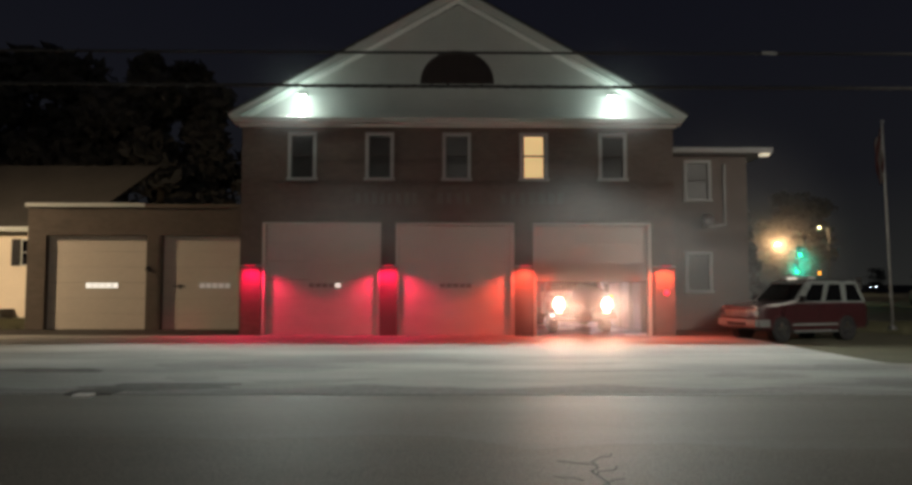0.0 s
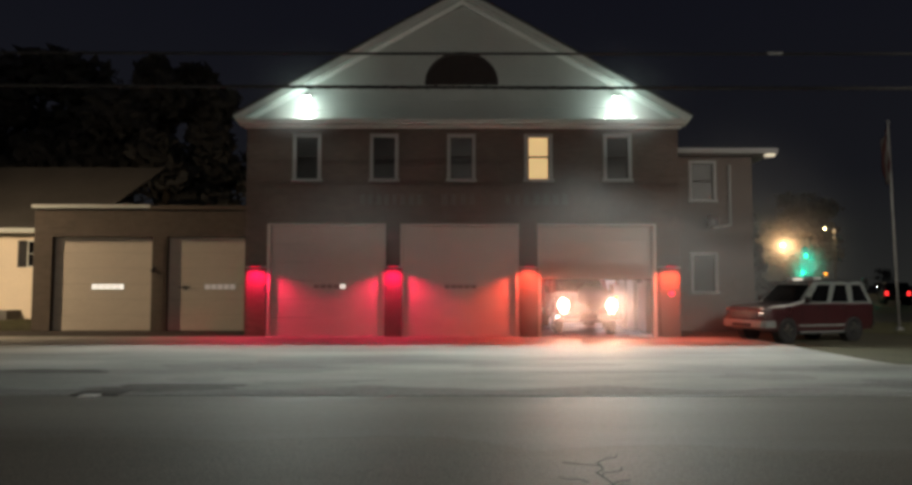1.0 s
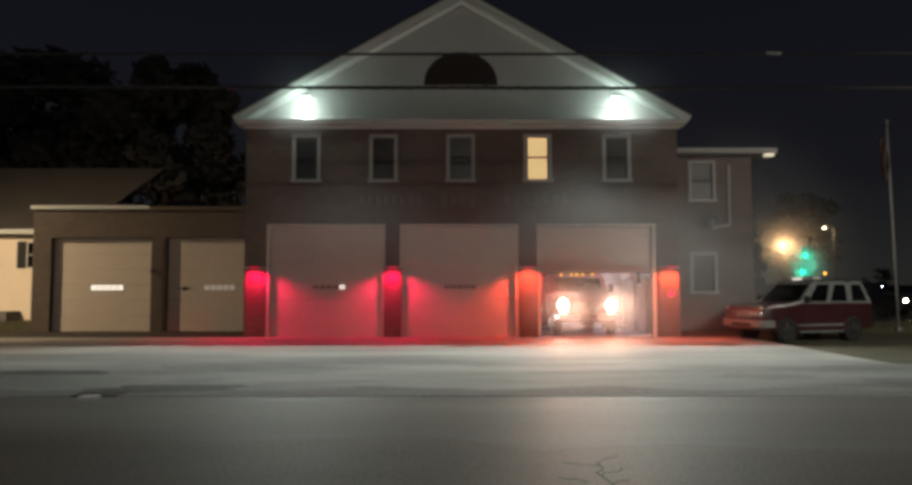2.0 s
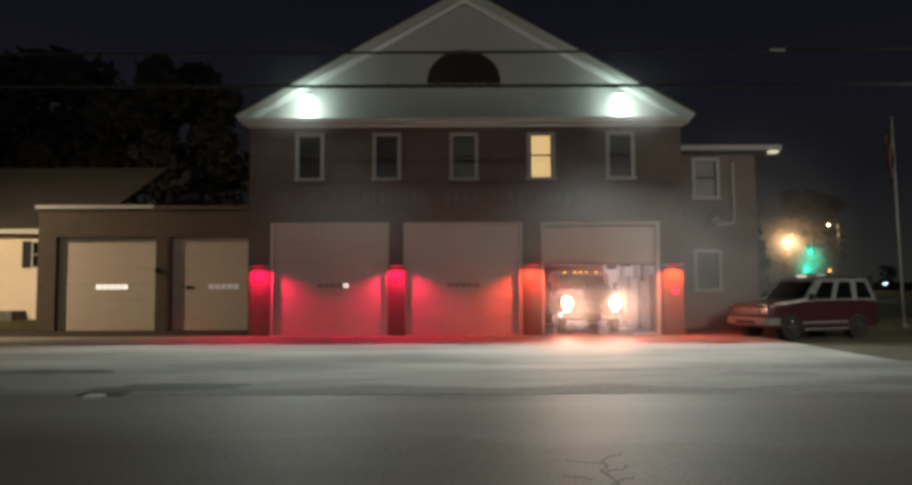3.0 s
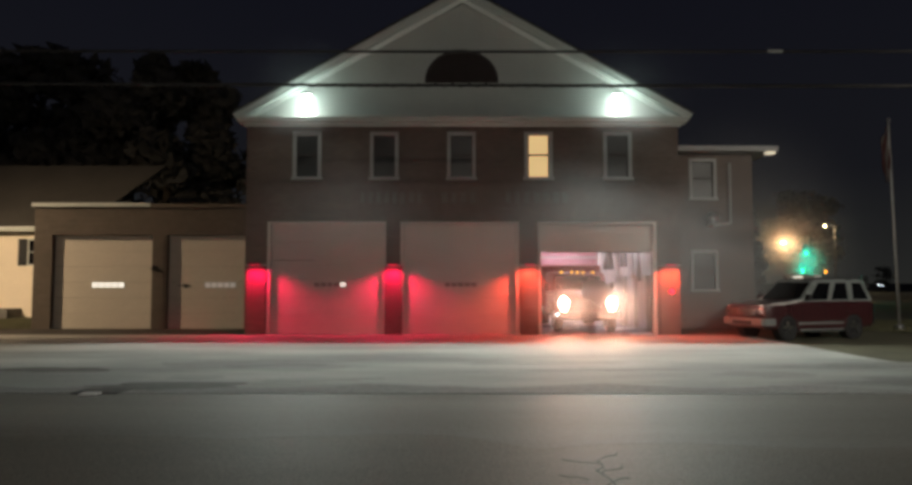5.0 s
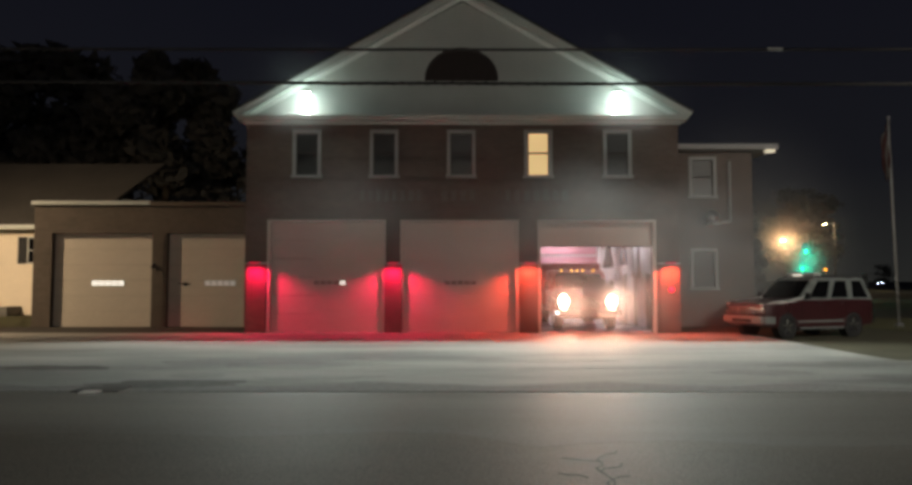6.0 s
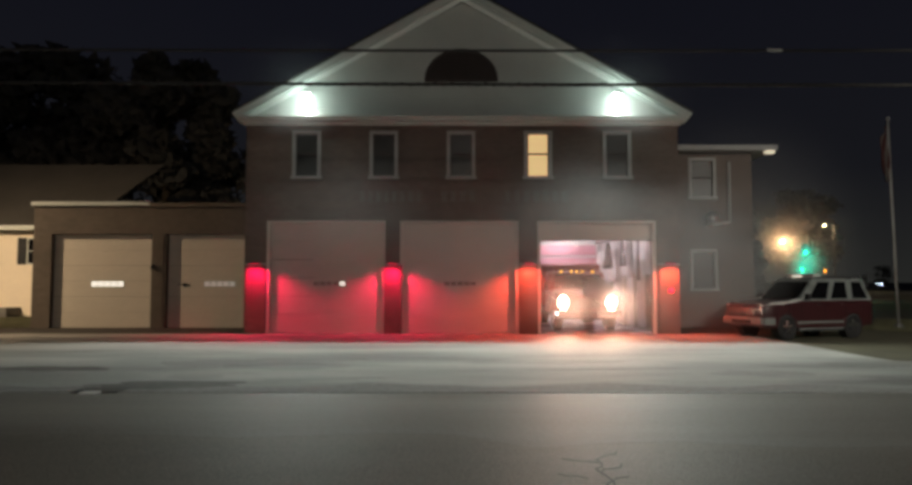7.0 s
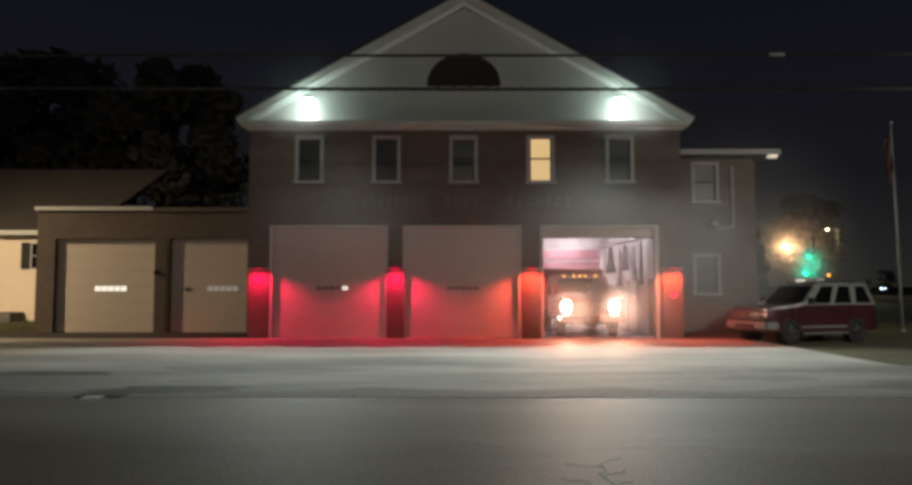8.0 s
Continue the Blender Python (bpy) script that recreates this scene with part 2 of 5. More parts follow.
def haze_mat(name, density, scale, core=0.0, uneven=0.55):
    """Thin smoke, also used for bloom: lets light through, scatters a little, and thins out towards the rim of its
    piece.
    """
    m = bpy.data.materials.new(name)
    m.use_nodes = True
    nt = m.node_tree
    nt.nodes.clear()
    out = nt.nodes.new("ShaderNodeOutputMaterial")
    tr, df, tl = nt.nodes.new("ShaderNodeBsdfTransparent"), nt.nodes.new("ShaderNodeBsdfDiffuse"), nt.nodes.new("ShaderNodeBsdfTranslucent")
    half, mix = nt.nodes.new("ShaderNodeMixShader"), nt.nodes.new("ShaderNodeMixShader")
    for s in (df, tl):
        s.inputs["Color"].default_value = (0.85, 0.85, 0.86, 1)
    nt.links.new(df.outputs[0], half.inputs[1])
    nt.links.new(tl.outputs[0], half.inputs[2])
    tc = nt.nodes.new("ShaderNodeTexCoord")
    flat = nt.nodes.new("ShaderNodeVectorMath")
    flat.operation = "MULTIPLY"
    flat.inputs[1].default_value = (1, 0, 1)
    ln = nt.nodes.new("ShaderNodeVectorMath")
    ln.operation = "LENGTH"
    nt.links.new(tc.outputs["Object"], flat.inputs[0])
    nt.links.new(flat.outputs[0], ln.inputs[0])
    fall = nt.nodes.new("ShaderNodeMapRange")
    fall.interpolation_type = "SMOOTHERSTEP"
    fall.inputs["From Min"].default_value, fall.inputs["From Max"].default_value = core, 1.0
    fall.inputs["To Min"].default_value, fall.inputs["To Max"].default_value = 1.0, 0.0
    nt.links.new(ln.outputs["Value"], fall.inputs["Value"])
    info = nt.nodes.new("ShaderNodeObjectInfo")
    off = nt.nodes.new("ShaderNodeVectorMath")
    off.operation = "ADD"
    wide = nt.nodes.new("ShaderNodeMath")
    wide.operation = "MULTIPLY"
    wide.inputs[1].default_value = 37.0
    nt.links.new(info.outputs["Random"], wide.inputs[0])
    nt.links.new(tc.outputs["Object"], off.inputs[0])
    nt.links.new(wide.outputs[0], off.inputs[1])
    nz = nt.nodes.new("ShaderNodeTexNoise")
    nz.inputs["Scale"].default_value, nz.inputs["Detail"].default_value, nz.inputs["Roughness"].default_value = scale, 4, 0.5
    nt.links.new(off.outputs[0], nz.inputs["Vector"])
    nr = nt.nodes.new("ShaderNodeMapRange")
    nr.inputs["From Min"].default_value, nr.inputs["From Max"].default_value = 0.25, 0.75
    nr.inputs["To Min"].default_value, nr.inputs["To Max"].default_value = (1 - uneven) * density, (1 + uneven) * density
    nt.links.new(nz.outputs["Fac"], nr.inputs["Value"])
    fac = nt.nodes.new("ShaderNodeMath")
    fac.operation = "MULTIPLY"
    nt.links.new(fall.outputs[0], fac.inputs[0])
    nt.links.new(nr.outputs[0], fac.inputs[1])
    nt.links.new(fac.outputs[0], mix.inputs[0])
    nt.links.new(tr.outputs[0], mix.inputs[1])
    nt.links.new(half.outputs[0], mix.inputs[2])
    nt.links.new(mix.outputs[0], out.inputs["Surface"])
    half.inputs[0].default_value = 0.5
    return m


M_HAZE = haze_mat("thin_exhaust_haze", 0.135, 1.3)
M_THIN = haze_mat("thin_haze_and_glare", 0.065, 1.2)
M_VEIL = haze_mat("wide_exhaust_haze", 0.23, 1.2, 0.0, 0.4)
M_FLOODBLOOM = haze_mat("floodlight_bloom_sheet", 0.030, 1.0)
M_HAZETHICK = haze_mat("exhaust_haze", 0.26, 1.6, 0.0, 0.3)
M_HALO = haze_mat("headlight_bloom_sheet", 0.020, 1.1, 0.0, 0.15)
M_FARGLOW = haze_mat("distant_glow_haze", 0.28, 1.2)


# ---- mesh helpers ----
def part(name, bm, material, parent=None, label="", smooth=False):
    me = bpy.data.meshes.new(name)
    bm.to_mesh(me)
    bm.free()
    for m in material if isinstance(material, (list, tuple)) else (material,):
        me.materials.append(m)
    if smooth:
        for f in me.polygons:
            f.use_smooth = True
    ob = new(name, me)
    if parent:
        ob.parent = parent
    if label:
        ob["label"] = label
    return ob


def thing(name, place, label, category, group="", kind="", rz=0):
    ob = new(name)
    ob.empty_display_size = 0.2
    ob.matrix_world = pose(*place, 0, 0, rz)
    return tagged(ob, label, category, group, kind)


def box(bm, x0, x1, y0, y1, z0, z1, bevel=0.0, mi=0):
    v = [bm.verts.new((x, y, z)) for z in (z0, z1) for y in (y0, y1) for x in (x0, x1)]
    fs = [bm.faces.new([v[i] for i in q]) for q in ((0, 2, 3, 1), (4, 5, 7, 6), (0, 1, 5, 4), (2, 6, 7, 3), (0, 4, 6, 2), (1, 3, 7, 5))]
    for f in fs:
        f.material_index = mi
    if bevel:
        es = list({e for f in fs for e in f.edges})
        bmesh.ops.bevel(bm, geom=es, offset=bevel, segments=2, profile=0.5, affect="EDGES")
    return bm


def B(x0, x1, y0, y1, z0, z1, bevel=0.0):
    return box(bmesh.new(), x0, x1, y0, y1, z0, z1, bevel)


def tube(bm, a, b, r0, r1=None, n=12, cap=True):
    a, b = Vector(a), Vector(b)
    r1 = r0 if r1 is None else r1
    d = b - a
    m = Matrix.Translation((a + b) / 2) @ d.to_track_quat("Z", "Y").to_matrix().to_4x4()
    bmesh.ops.create_cone(bm, cap_ends=cap, segments=n, radius1=r0, radius2=r1, depth=d.length, matrix=m)
    return bm


def ball(bm, c, r, sx=1, sy=1, sz=1, u=12, v=8):
    bmesh.ops.create_uvsphere(bm, u_segments=u, v_segments=v, radius=r, matrix=Matrix.Translation(c) @ Matrix.Diagonal((sx, sy, sz, 1)))
    return bm


def prism(bm, pts, y0, y1):
    """An outline in x, z pushed from y0 to y1."""
    a = [bm.verts.new((x, y0, z)) for x, z in pts]
    b = [bm.verts.new((x, y1, z)) for x, z in pts]
    bm.faces.new(a)
    bm.faces.new(b[::-1])
    n = len(pts)
    for i in range(n):
        bm.faces.new((a[i], b[i], b[(i + 1) % n], a[(i + 1) % n]))
    bmesh.ops.recalc_face_normals(bm, faces=bm.faces[:])
    return bm


def slab(bm, pts, z0, z1):
    """An outline in x, y pushed from z0 to z1."""
    a = [bm.verts.new((x, y, z0)) for x, y in pts]
    b = [bm.verts.new((x, y, z1)) for x, y in pts]
    bm.faces.new(a)
    bm.faces.new(b[::-1])
    n = len(pts)
    for i in range(n):
        bm.faces.new((a[i], b[i], b[(i + 1) % n], a[(i + 1) % n]))
    bmesh.ops.recalc_face_normals(bm, faces=bm.faces[:])
    return bm


def loft(bm, rings, cap=True):
    vs = [[bm.verts.new(p) for p in r] for r in rings]
    n = len(rings[0])
    for a, b in zip(vs, vs[1:]):
        for i in range(n):
            bm.faces.new((a[i], a[(i + 1) % n], b[(i + 1) % n], b[i]))
    if cap:
        bm.faces.new(vs[0][::-1])
        bm.faces.new(vs[-1])
    bmesh.ops.recalc_face_normals(bm, faces=bm.faces[:])
    return bm


def pierced(x0, x1, z0, z1, y0, y1, holes):
    """A wall from y0 to y1 with rectangular openings (x0, x1, z0, z1) that go through."""
    xs = sorted({x0, x1, *[h[0] for h in holes], *[h[1] for h in holes]})
    zs = sorted({z0, z1, *[h[2] for h in holes], *[h[3] for h in holes]})
    bm = bmesh.new()

    def solid(i, k):
        if i < 0 or k < 0 or i >= len(xs) - 1 or k >= len(zs) - 1:
            return False
        cx, cz = (xs[i] + xs[i + 1]) / 2, (zs[k] + zs[k + 1]) / 2
        return not any(h[0] < cx < h[1] and h[2] < cz < h[3] for h in holes)

    def quad(*p):
        bm.faces.new([bm.verts.new(q) for q in p])

    for i in range(len(xs) - 1):
        for k in range(len(zs) - 1):
            if not solid(i, k):
                continue
            a, b, c, d = xs[i], xs[i + 1], zs[k], zs[k + 1]
            quad((a, y0, c), (b, y0, c), (b, y0, d), (a, y0, d))
            quad((a, y1, c), (a, y1, d), (b, y1, d), (b, y1, c))
            if not solid(i - 1, k):
                quad((a, y0, c), (a, y0, d), (a, y1, d), (a, y1, c))
            if not solid(i + 1, k):
                quad((b, y0, c), (b, y1, c), (b, y1, d), (b, y0, d))
            if not solid(i, k - 1):
                quad((a, y0, c), (a, y1, c), (b, y1, c), (b, y0, c))
            if not solid(i, k + 1):
                quad((a, y0, d), (b, y0, d), (b, y1, d), (a, y1, d))
    bmesh.ops.remove_doubles(bm, verts=bm.verts[:], dist=0.0005)
    bmesh.ops.recalc_face_normals(bm, faces=bm.faces[:])
    return bm


# ---- ground ----
def ground():
    bm = bmesh.new()
    n = 40
    vs = {}
    for i in range(n + 1):
        for j in range(n + 1):
            x, y = -900 + 1800 * i / n, -500 + 2300 * j / n
            vs[i, j] = bm.verts.new((x, y, -0.03))
    for i in range(n):
        for j in range(n):
            bm.faces.new((vs[i, j], vs[i + 1, j], vs[i + 1, j + 1], vs[i, j + 1]))
    tagged(part("ground", bm, M_EARTH), "dark lawn and soil reaching the horizon", "ground", kind="structure")
    road = part("road", slab(bmesh.new(), [(-300, -9), (300, -9), (300, 10.55), (-300, 10.55)], -0.08, -0.004), M_ASPHALT)
    tagged(road, "worn grey asphalt street in front of the station", "road", kind="structure")
    rs = random.Random(12)
    edge = [(-40 + 0.8 * i, 7.75 + 0.16 * math.sin(0.5 * i) + 0.10 * math.sin(1.7 * i) + rs.uniform(-0.05, 0.05) - 0.012 * i * (i > 50)) for i in range(101)]
    shoulder = part("road_shoulder", slab(bmesh.new(), [(-40, 10.548), (40, 10.548)] + edge[::-1], -0.05, -0.003), M_SHOULDER)
    tagged(shoulder, "paler worn asphalt strip along the kerb", "road shoulder", kind="structure")
    arc = [(9.1 + 5.5 - 5.5 * math.cos(a), 10.62 + 5.2 - 5.2 * math.sin(a)) for a in [radians(90 - 9 * i) for i in range(11)]]
    ap = part("pavement", slab(bmesh.new(), [(-60, 10.62), (14.6, 10.62)] + arc[1:] + [(9.1, 21.2), (9.1, 22.3), (-16, 22.3), (-16, 20.7), (-60, 20.7)], -0.1, 0.0), M_CONCRETE)
    tagged(ap, "pale weathered concrete forecourt before the bay doors", "pavement", kind="structure")
    side = part("driveway", slab(bmesh.new(), [(9.14, 15.9), (9.14, 24.6), (14.2, 24.6), (16.4, 19.2), (19.5, 10.62), (14.7, 10.62)], -0.16, -0.06), M_DARKASPHALT)
    tagged(side, "dark asphalt driveway beside the concrete forecourt", "driveway", kind="structure")
    d = Vector((13.9, 27)).normalized()
    nrm = Vector((d.y, -d.x))
    a, b = Vector((18.2, 10.7)), Vector((18.2, 10.7)) + d * 260
    far = part("road", slab(bmesh.new(), [tuple(a - nrm * 0.0), tuple(a + nrm * 12), tuple(b + nrm * 12), tuple(b)], -0.12, -0.012), M_DARKASPHALT)
    tagged(far, "dark asphalt side street leading to the crossing", "road", kind="structure")
    cross = part("road", slab(bmesh.new(), [(13.6, 31.5), (240, 31.5), (240, 42), (13.6, 42)], -0.12, -0.016), M_DARKASPHALT)
    tagged(cross, "dark asphalt cross street behind the lawn", "road", kind="structure")
    past = part("road", slab(bmesh.new(), [(34.4, 42.02), (42.0, 42.02), (47.0, 105), (38.0, 105)], -0.12, -0.020), M_DARKASPHALT)
    tagged(past, "dark asphalt street beyond the crossing", "road", kind="structure")
    # Dark asphalt whose colour also holds the shade in front of the wing.
    drive = part("driveway", slab(bmesh.new(), [(-16, 22.34), (FL - 0.02, 22.34), (FL - 0.02, 25.1), (-16, 25.1)], -0.1, -0.002), M_BROWN)
    tagged(drive, "brown asphalt strip before the garage wing, darkened for shade", "driveway", kind="structure")
    kerb = part("kerb", B(-300, 300, 10.55, 10.62, -0.12, 0.006, 0.004), M_CONCRETE)
    tagged(kerb, "low worn concrete kerb along the street", "kerb", kind="structure")


def patch(name, cx, cy, rx, ry, seed, label, material, z=0.004):
    r = random.Random(seed)
    pts = []
    for i in range(36):
        a = 2 * math.pi * i / 36
        k = 1 + 0.25 * math.sin(2 * a + seed) + 0.15 * math.sin(5 * a + 2 * seed) + r.uniform(-0.1, 0.1)
        pts.append((cx + rx * k * math.cos(a), cy + ry * k * math.sin(a)))
    tagged(part(name, slab(bmesh.new(), pts, -0.02, z), material), label, "stain", kind="structure")


ground()


# ---- fire station ----
WINDOWS = (-4.78, -2.30, 0.18, 2.66, 5.20)
WIN_Z = (5.00, 6.50)


def window(parent, cx, y, z0, z1, w, lit=False):
    """A sash window whose frame stands proud of the wall at y."""
    h = w / 2
    bm = bmesh.new()
    f = 0.115
    box(bm, cx - h, cx - h + f, y - 0.05, y + 0.10, z0, z1, 0.008)
    box(bm, cx + h - f, cx + h, y - 0.05, y + 0.10, z0, z1, 0.008)
    box(bm, cx - h + f, cx + h - f, y - 0.046, y + 0.10, z1 - f, z1, 0.008)
    win = part("window", bm, M_FRAME, parent, "dark sash window in a dingy white frame" if not lit else "lit sash window with a drawn yellow blind")
    part("window_sill", B(cx - h - 0.04, cx + h + 0.04, y - 0.09, y + 0.10, z0 - 0.07, z0 + 0.03, 0.01), M_FRAME, win)
    zm = (z0 + z1) / 2
    sash = bmesh.new()
    box(sash, cx - h + f, cx + h - f, y + 0.02, y + 0.06, zm - 0.025, zm + 0.025, 0.005)
    for sx in (cx - h + f, cx + h - f - 0.035):
        box(sash, sx, sx + 0.035, y + 0.025, y + 0.06, z0 + 0.03, zm - 0.025)
        box(sash, sx, sx + 0.035, y + 0.025, y + 0.06, zm + 0.025, z1 - f)
    part("sash", sash, M_LOUVRE if not lit else M_BARK, win)
    for a, b in ((z0 + 0.03, zm), (zm, z1 - f)):
        part("pane", B(cx - h + f, cx + h - f, y + 0.062, y + 0.07, a + 0.002, b - 0.002), M_BLIND if lit else M_DUSKPANE, win)
    return win


def station():
    st = thing("fire_station", (0, 0, 0), "two-storey dark brick fire station with a lit white gable", "fire station", kind="structure")
    holes = [(c - BAY_W / 2, c + BAY_W / 2, -0.2, BAY_H) for c in BAYS]
    holes += [(c - 0.40, c + 0.40, WIN_Z[0] + 0.02, WIN_Z[1] - 0.02) for c in WINDOWS]
    part("wall_front", pierced(FL, FR, -0.2, EAVE, FY, FY + 0.35, holes), M_BRICK, st)
    part("wall_west", B(FL, FL + 0.3, FY + 0.35, 38, -0.2, EAVE), M_BRICK, st)
    part("wall_east", B(FR - 0.3, FR, FY + 0.35, 38, -0.2, EAVE), M_BRICK, st)
    part("wall_back", B(FL, FR, 38, 38.3, -0.2, EAVE), M_BRICK, st)
    part("upper_floor", B(FL + 0.3, FR - 0.3, FY + 0.35, 38, 4.40, 4.60), M_PLASTER, st)
    # gable wall, louvre opening, clapboards
    hw = (FR - FL) / 2
    g0 = EAVE + 0.16
    slope = (APEX - 0.22 - g0) / hw
    part("gable_wall", prism(bmesh.new(), [(FL, g0), (FR, g0), (MID, APEX - 0.22)], FY + 0.06, FY + 0.3), M_SIDING, st)
    AC, AR, AZ = 0.19, 1.13, 8.18
    step = 0.112
    z = g0
    while z < APEX - 0.35:
        z1 = z + step
        half0, half1 = hw - (z - g0) / slope, hw - (z1 - g0) / slope
        spans = [(-half0, half0, -half1, half1)]
        if AZ - 0.02 < z1 and z < AZ + 0.97:
            r = math.sqrt(max(0.0, 1 - ((max(z, AZ) - AZ) / 1.0) ** 2)) * (AR + 0.02)
            o = AC - MID
            spans = [(-half0, o - r, -half1, o - r), (o + r, half0, o + r, half1)]
        for a, b, a1, b1 in spans:
            if b - a < 0.1 or b1 - a1 < 0.04:
                continue
            bm = bmesh.new()
            lo, hi = FY + 0.018, FY + 0.05
            q = [(MID + a, lo, z), (MID + b, lo, z), (MID + b1, hi, z1), (MID + a1, hi, z1)]
            vf = [bm.verts.new(p) for p in q]
            vb = [bm.verts.new((p[0], FY + 0.062, p[2])) for p in q]
            bm.faces.new(vf)
            bm.faces.new(vb[::-1])
            for i in range(4):
                bm.faces.new((vf[i], vb[i], vb[(i + 1) % 4], vf[(i + 1) % 4]))
            bmesh.ops.recalc_face_normals(bm, faces=bm.faces[:])
            part("clapboard", bm, M_SIDING, st)
        z = z1
    # half-round louvre with slats
    arc = [(AC + AR * math.cos(radians(a)), AZ + 0.96 * math.sin(radians(a))) for a in range(0, 181, 10)]
    lv = part("half_round_louvre", prism(bmesh.new(), arc, FY + 0.045, FY + 0.058), M_LOUVRE, st, "dark half-round louvred vent")
    rim = bmesh.new()
    outer = [(AC + (AR + 0.06) * math.cos(radians(a)), AZ + 1.02 * math.sin(radians(a))) for a in range(0, 181, 10)]
    for i in range(len(arc) - 1):
        prism(rim, [arc[i], outer[i], outer[i + 1], arc[i + 1]], FY - 0.012, FY + 0.05)
    box(rim, AC - AR - 0.06, AC + AR + 0.06, FY - 0.012, FY + 0.05, AZ - 0.07, AZ)
    part("louvre_rim", rim, M_LOUVRE, lv)
    for k in range(9):
        zz = AZ + 0.05 + k * 0.1
        r = AR * math.sqrt(max(0, 1 - ((zz + 0.05 - AZ) / 0.96) ** 2)) - 0.02
        if r > 0.1:
            bm = bmesh.new()
            box(bm, AC - r, AC + r, -0.03, 0.03, -0.006, 0.006)
            bmesh.ops.rotate(bm, verts=bm.verts[:], cent=(0, 0, 0), matrix=Matrix.Rotation(radians(40), 3, "X"))
            bmesh.ops.translate(bm, verts=bm.verts[:], vec=(0, FY + 0.022, zz))
            part("slat", bm, M_LOUVRE, lv)
    # cornice: stepped mouldings under the gable, and the frieze
    bm = bmesh.new()
    box(bm, FL - 0.27, FR + 0.27, FY - 0.40, FY + 0.05, EAVE + 0.08, EAVE + 0.15, 0.01)
    box(bm, FL - 0.22, FR + 0.22, FY - 0.33, FY + 0.04, EAVE - 0.01, EAVE + 0.08, 0.012)
    box(bm, FL - 0.10, FR + 0.10, FY - 0.10, FY + 0.03, EAVE - 0.10, EAVE - 0.01, 0.012)
    part("cornice", bm, M_TRIM, st, "white moulded cornice")
    # rakes
    ang = math.atan2(APEX - (EAVE + 0.12), hw + 0.27)
    for s in (-1, 1):
        bm = bmesh.new()
        x_out = MID + s * (hw + 0.29)
        dx, dz = -s * math.cos(ang), math.sin(ang)
        nx, nz = s * math.sin(ang), math.cos(ang)
        ln = (hw + 0.29) / math.cos(ang)

        def strip(o0, o1, ya, yb, shift=0.0):
            a = (x_out + nx * o0, EAVE + 0.10 + nz * o0)
            b = (x_out + dx * ln + nx * o0, EAVE + 0.10 + dz * ln + nz * o0)
            c = (x_out + dx * ln + nx * o1, EAVE + 0.10 + dz * ln + nz * o1)
            d = (x_out + nx * o1, EAVE + 0.10 + nz * o1)
            k = MID
            b = (k, a[1] + (k - a[0]) / dx * dz)
            c = (k, d[1] + (k - d[0]) / dx * dz)
            prism(bm, [a, b, c, d], ya, yb)

        strip(-0.06, 0.06, FY - 0.34, FY - 0.29)      # fascia
        strip(0.06, 0.14, FY - 0.40, FY - 0.27)       # crown
        strip(-0.03, 0.00, FY - 0.288, FY + 0.06)     # soffit
        part("rake_board", bm, M_TRIM, st, "white sloping rake board")
        # Frieze is whiter than the fascia: the floodlight on it is in its colour.
        bm = bmesh.new()
        strip(-0.16, -0.032, FY - 0.03, FY + 0.016)   # against the boards
        part("frieze_board", bm, M_RAKE, st, "sloping frieze board whitened for the floodlight on it")
        bm = bmesh.new()
        strip(0.141, 0.20, FY - 0.42, 38.5)
        part("roof_slope", bm, M_ROOF, st, "dark shingled roof slope")
    # piers
    for px, w in zip(PIERS, (0.62, 0.56, 0.60, 0.64)):
        pier = part("pier", B(px - w / 2, px + w / 2, FY - 0.09, FY - 0.002, -0.1, 2.17, 0.012), M_BRICK, st, "brick pier between bay doors")
        part("pier_cap", B(px - w / 2 - 0.02, px + w / 2 + 0.02, FY - 0.12, FY - 0.002, 2.172, 2.22, 0.01), M_TRIM, pier)
    part("button_light", ball(bmesh.new(), (6.85, FY - 0.10, 1.37), 0.085, 1, 0.5, 1), G_REDDOT, st, "small round red light")
    for c in BAYS:
        bm = bmesh.new()
        x0, x1 = c - BAY_W / 2, c + BAY_W / 2
        box(bm, x0 - 0.07, x0 + 0.03, FY - 0.04, FY + 0.12, -0.05, BAY_H + 0.05, 0.01)
        box(bm, x1 - 0.03, x1 + 0.07, FY - 0.04, FY + 0.12, -0.05, BAY_H + 0.05, 0.01)
        box(bm, x0 + 0.03, x1 - 0.03, FY - 0.035, FY + 0.12, BAY_H - 0.03, BAY_H + 0.05, 0.01)
        part("door_trim", bm, M_DOOR, st, "painted steel trim round a bay opening")
    for i, c in enumerate(WINDOWS):
        window(st, c, FY, WIN_Z[0], WIN_Z[1], 0.92, lit=(i == 3))
    return st


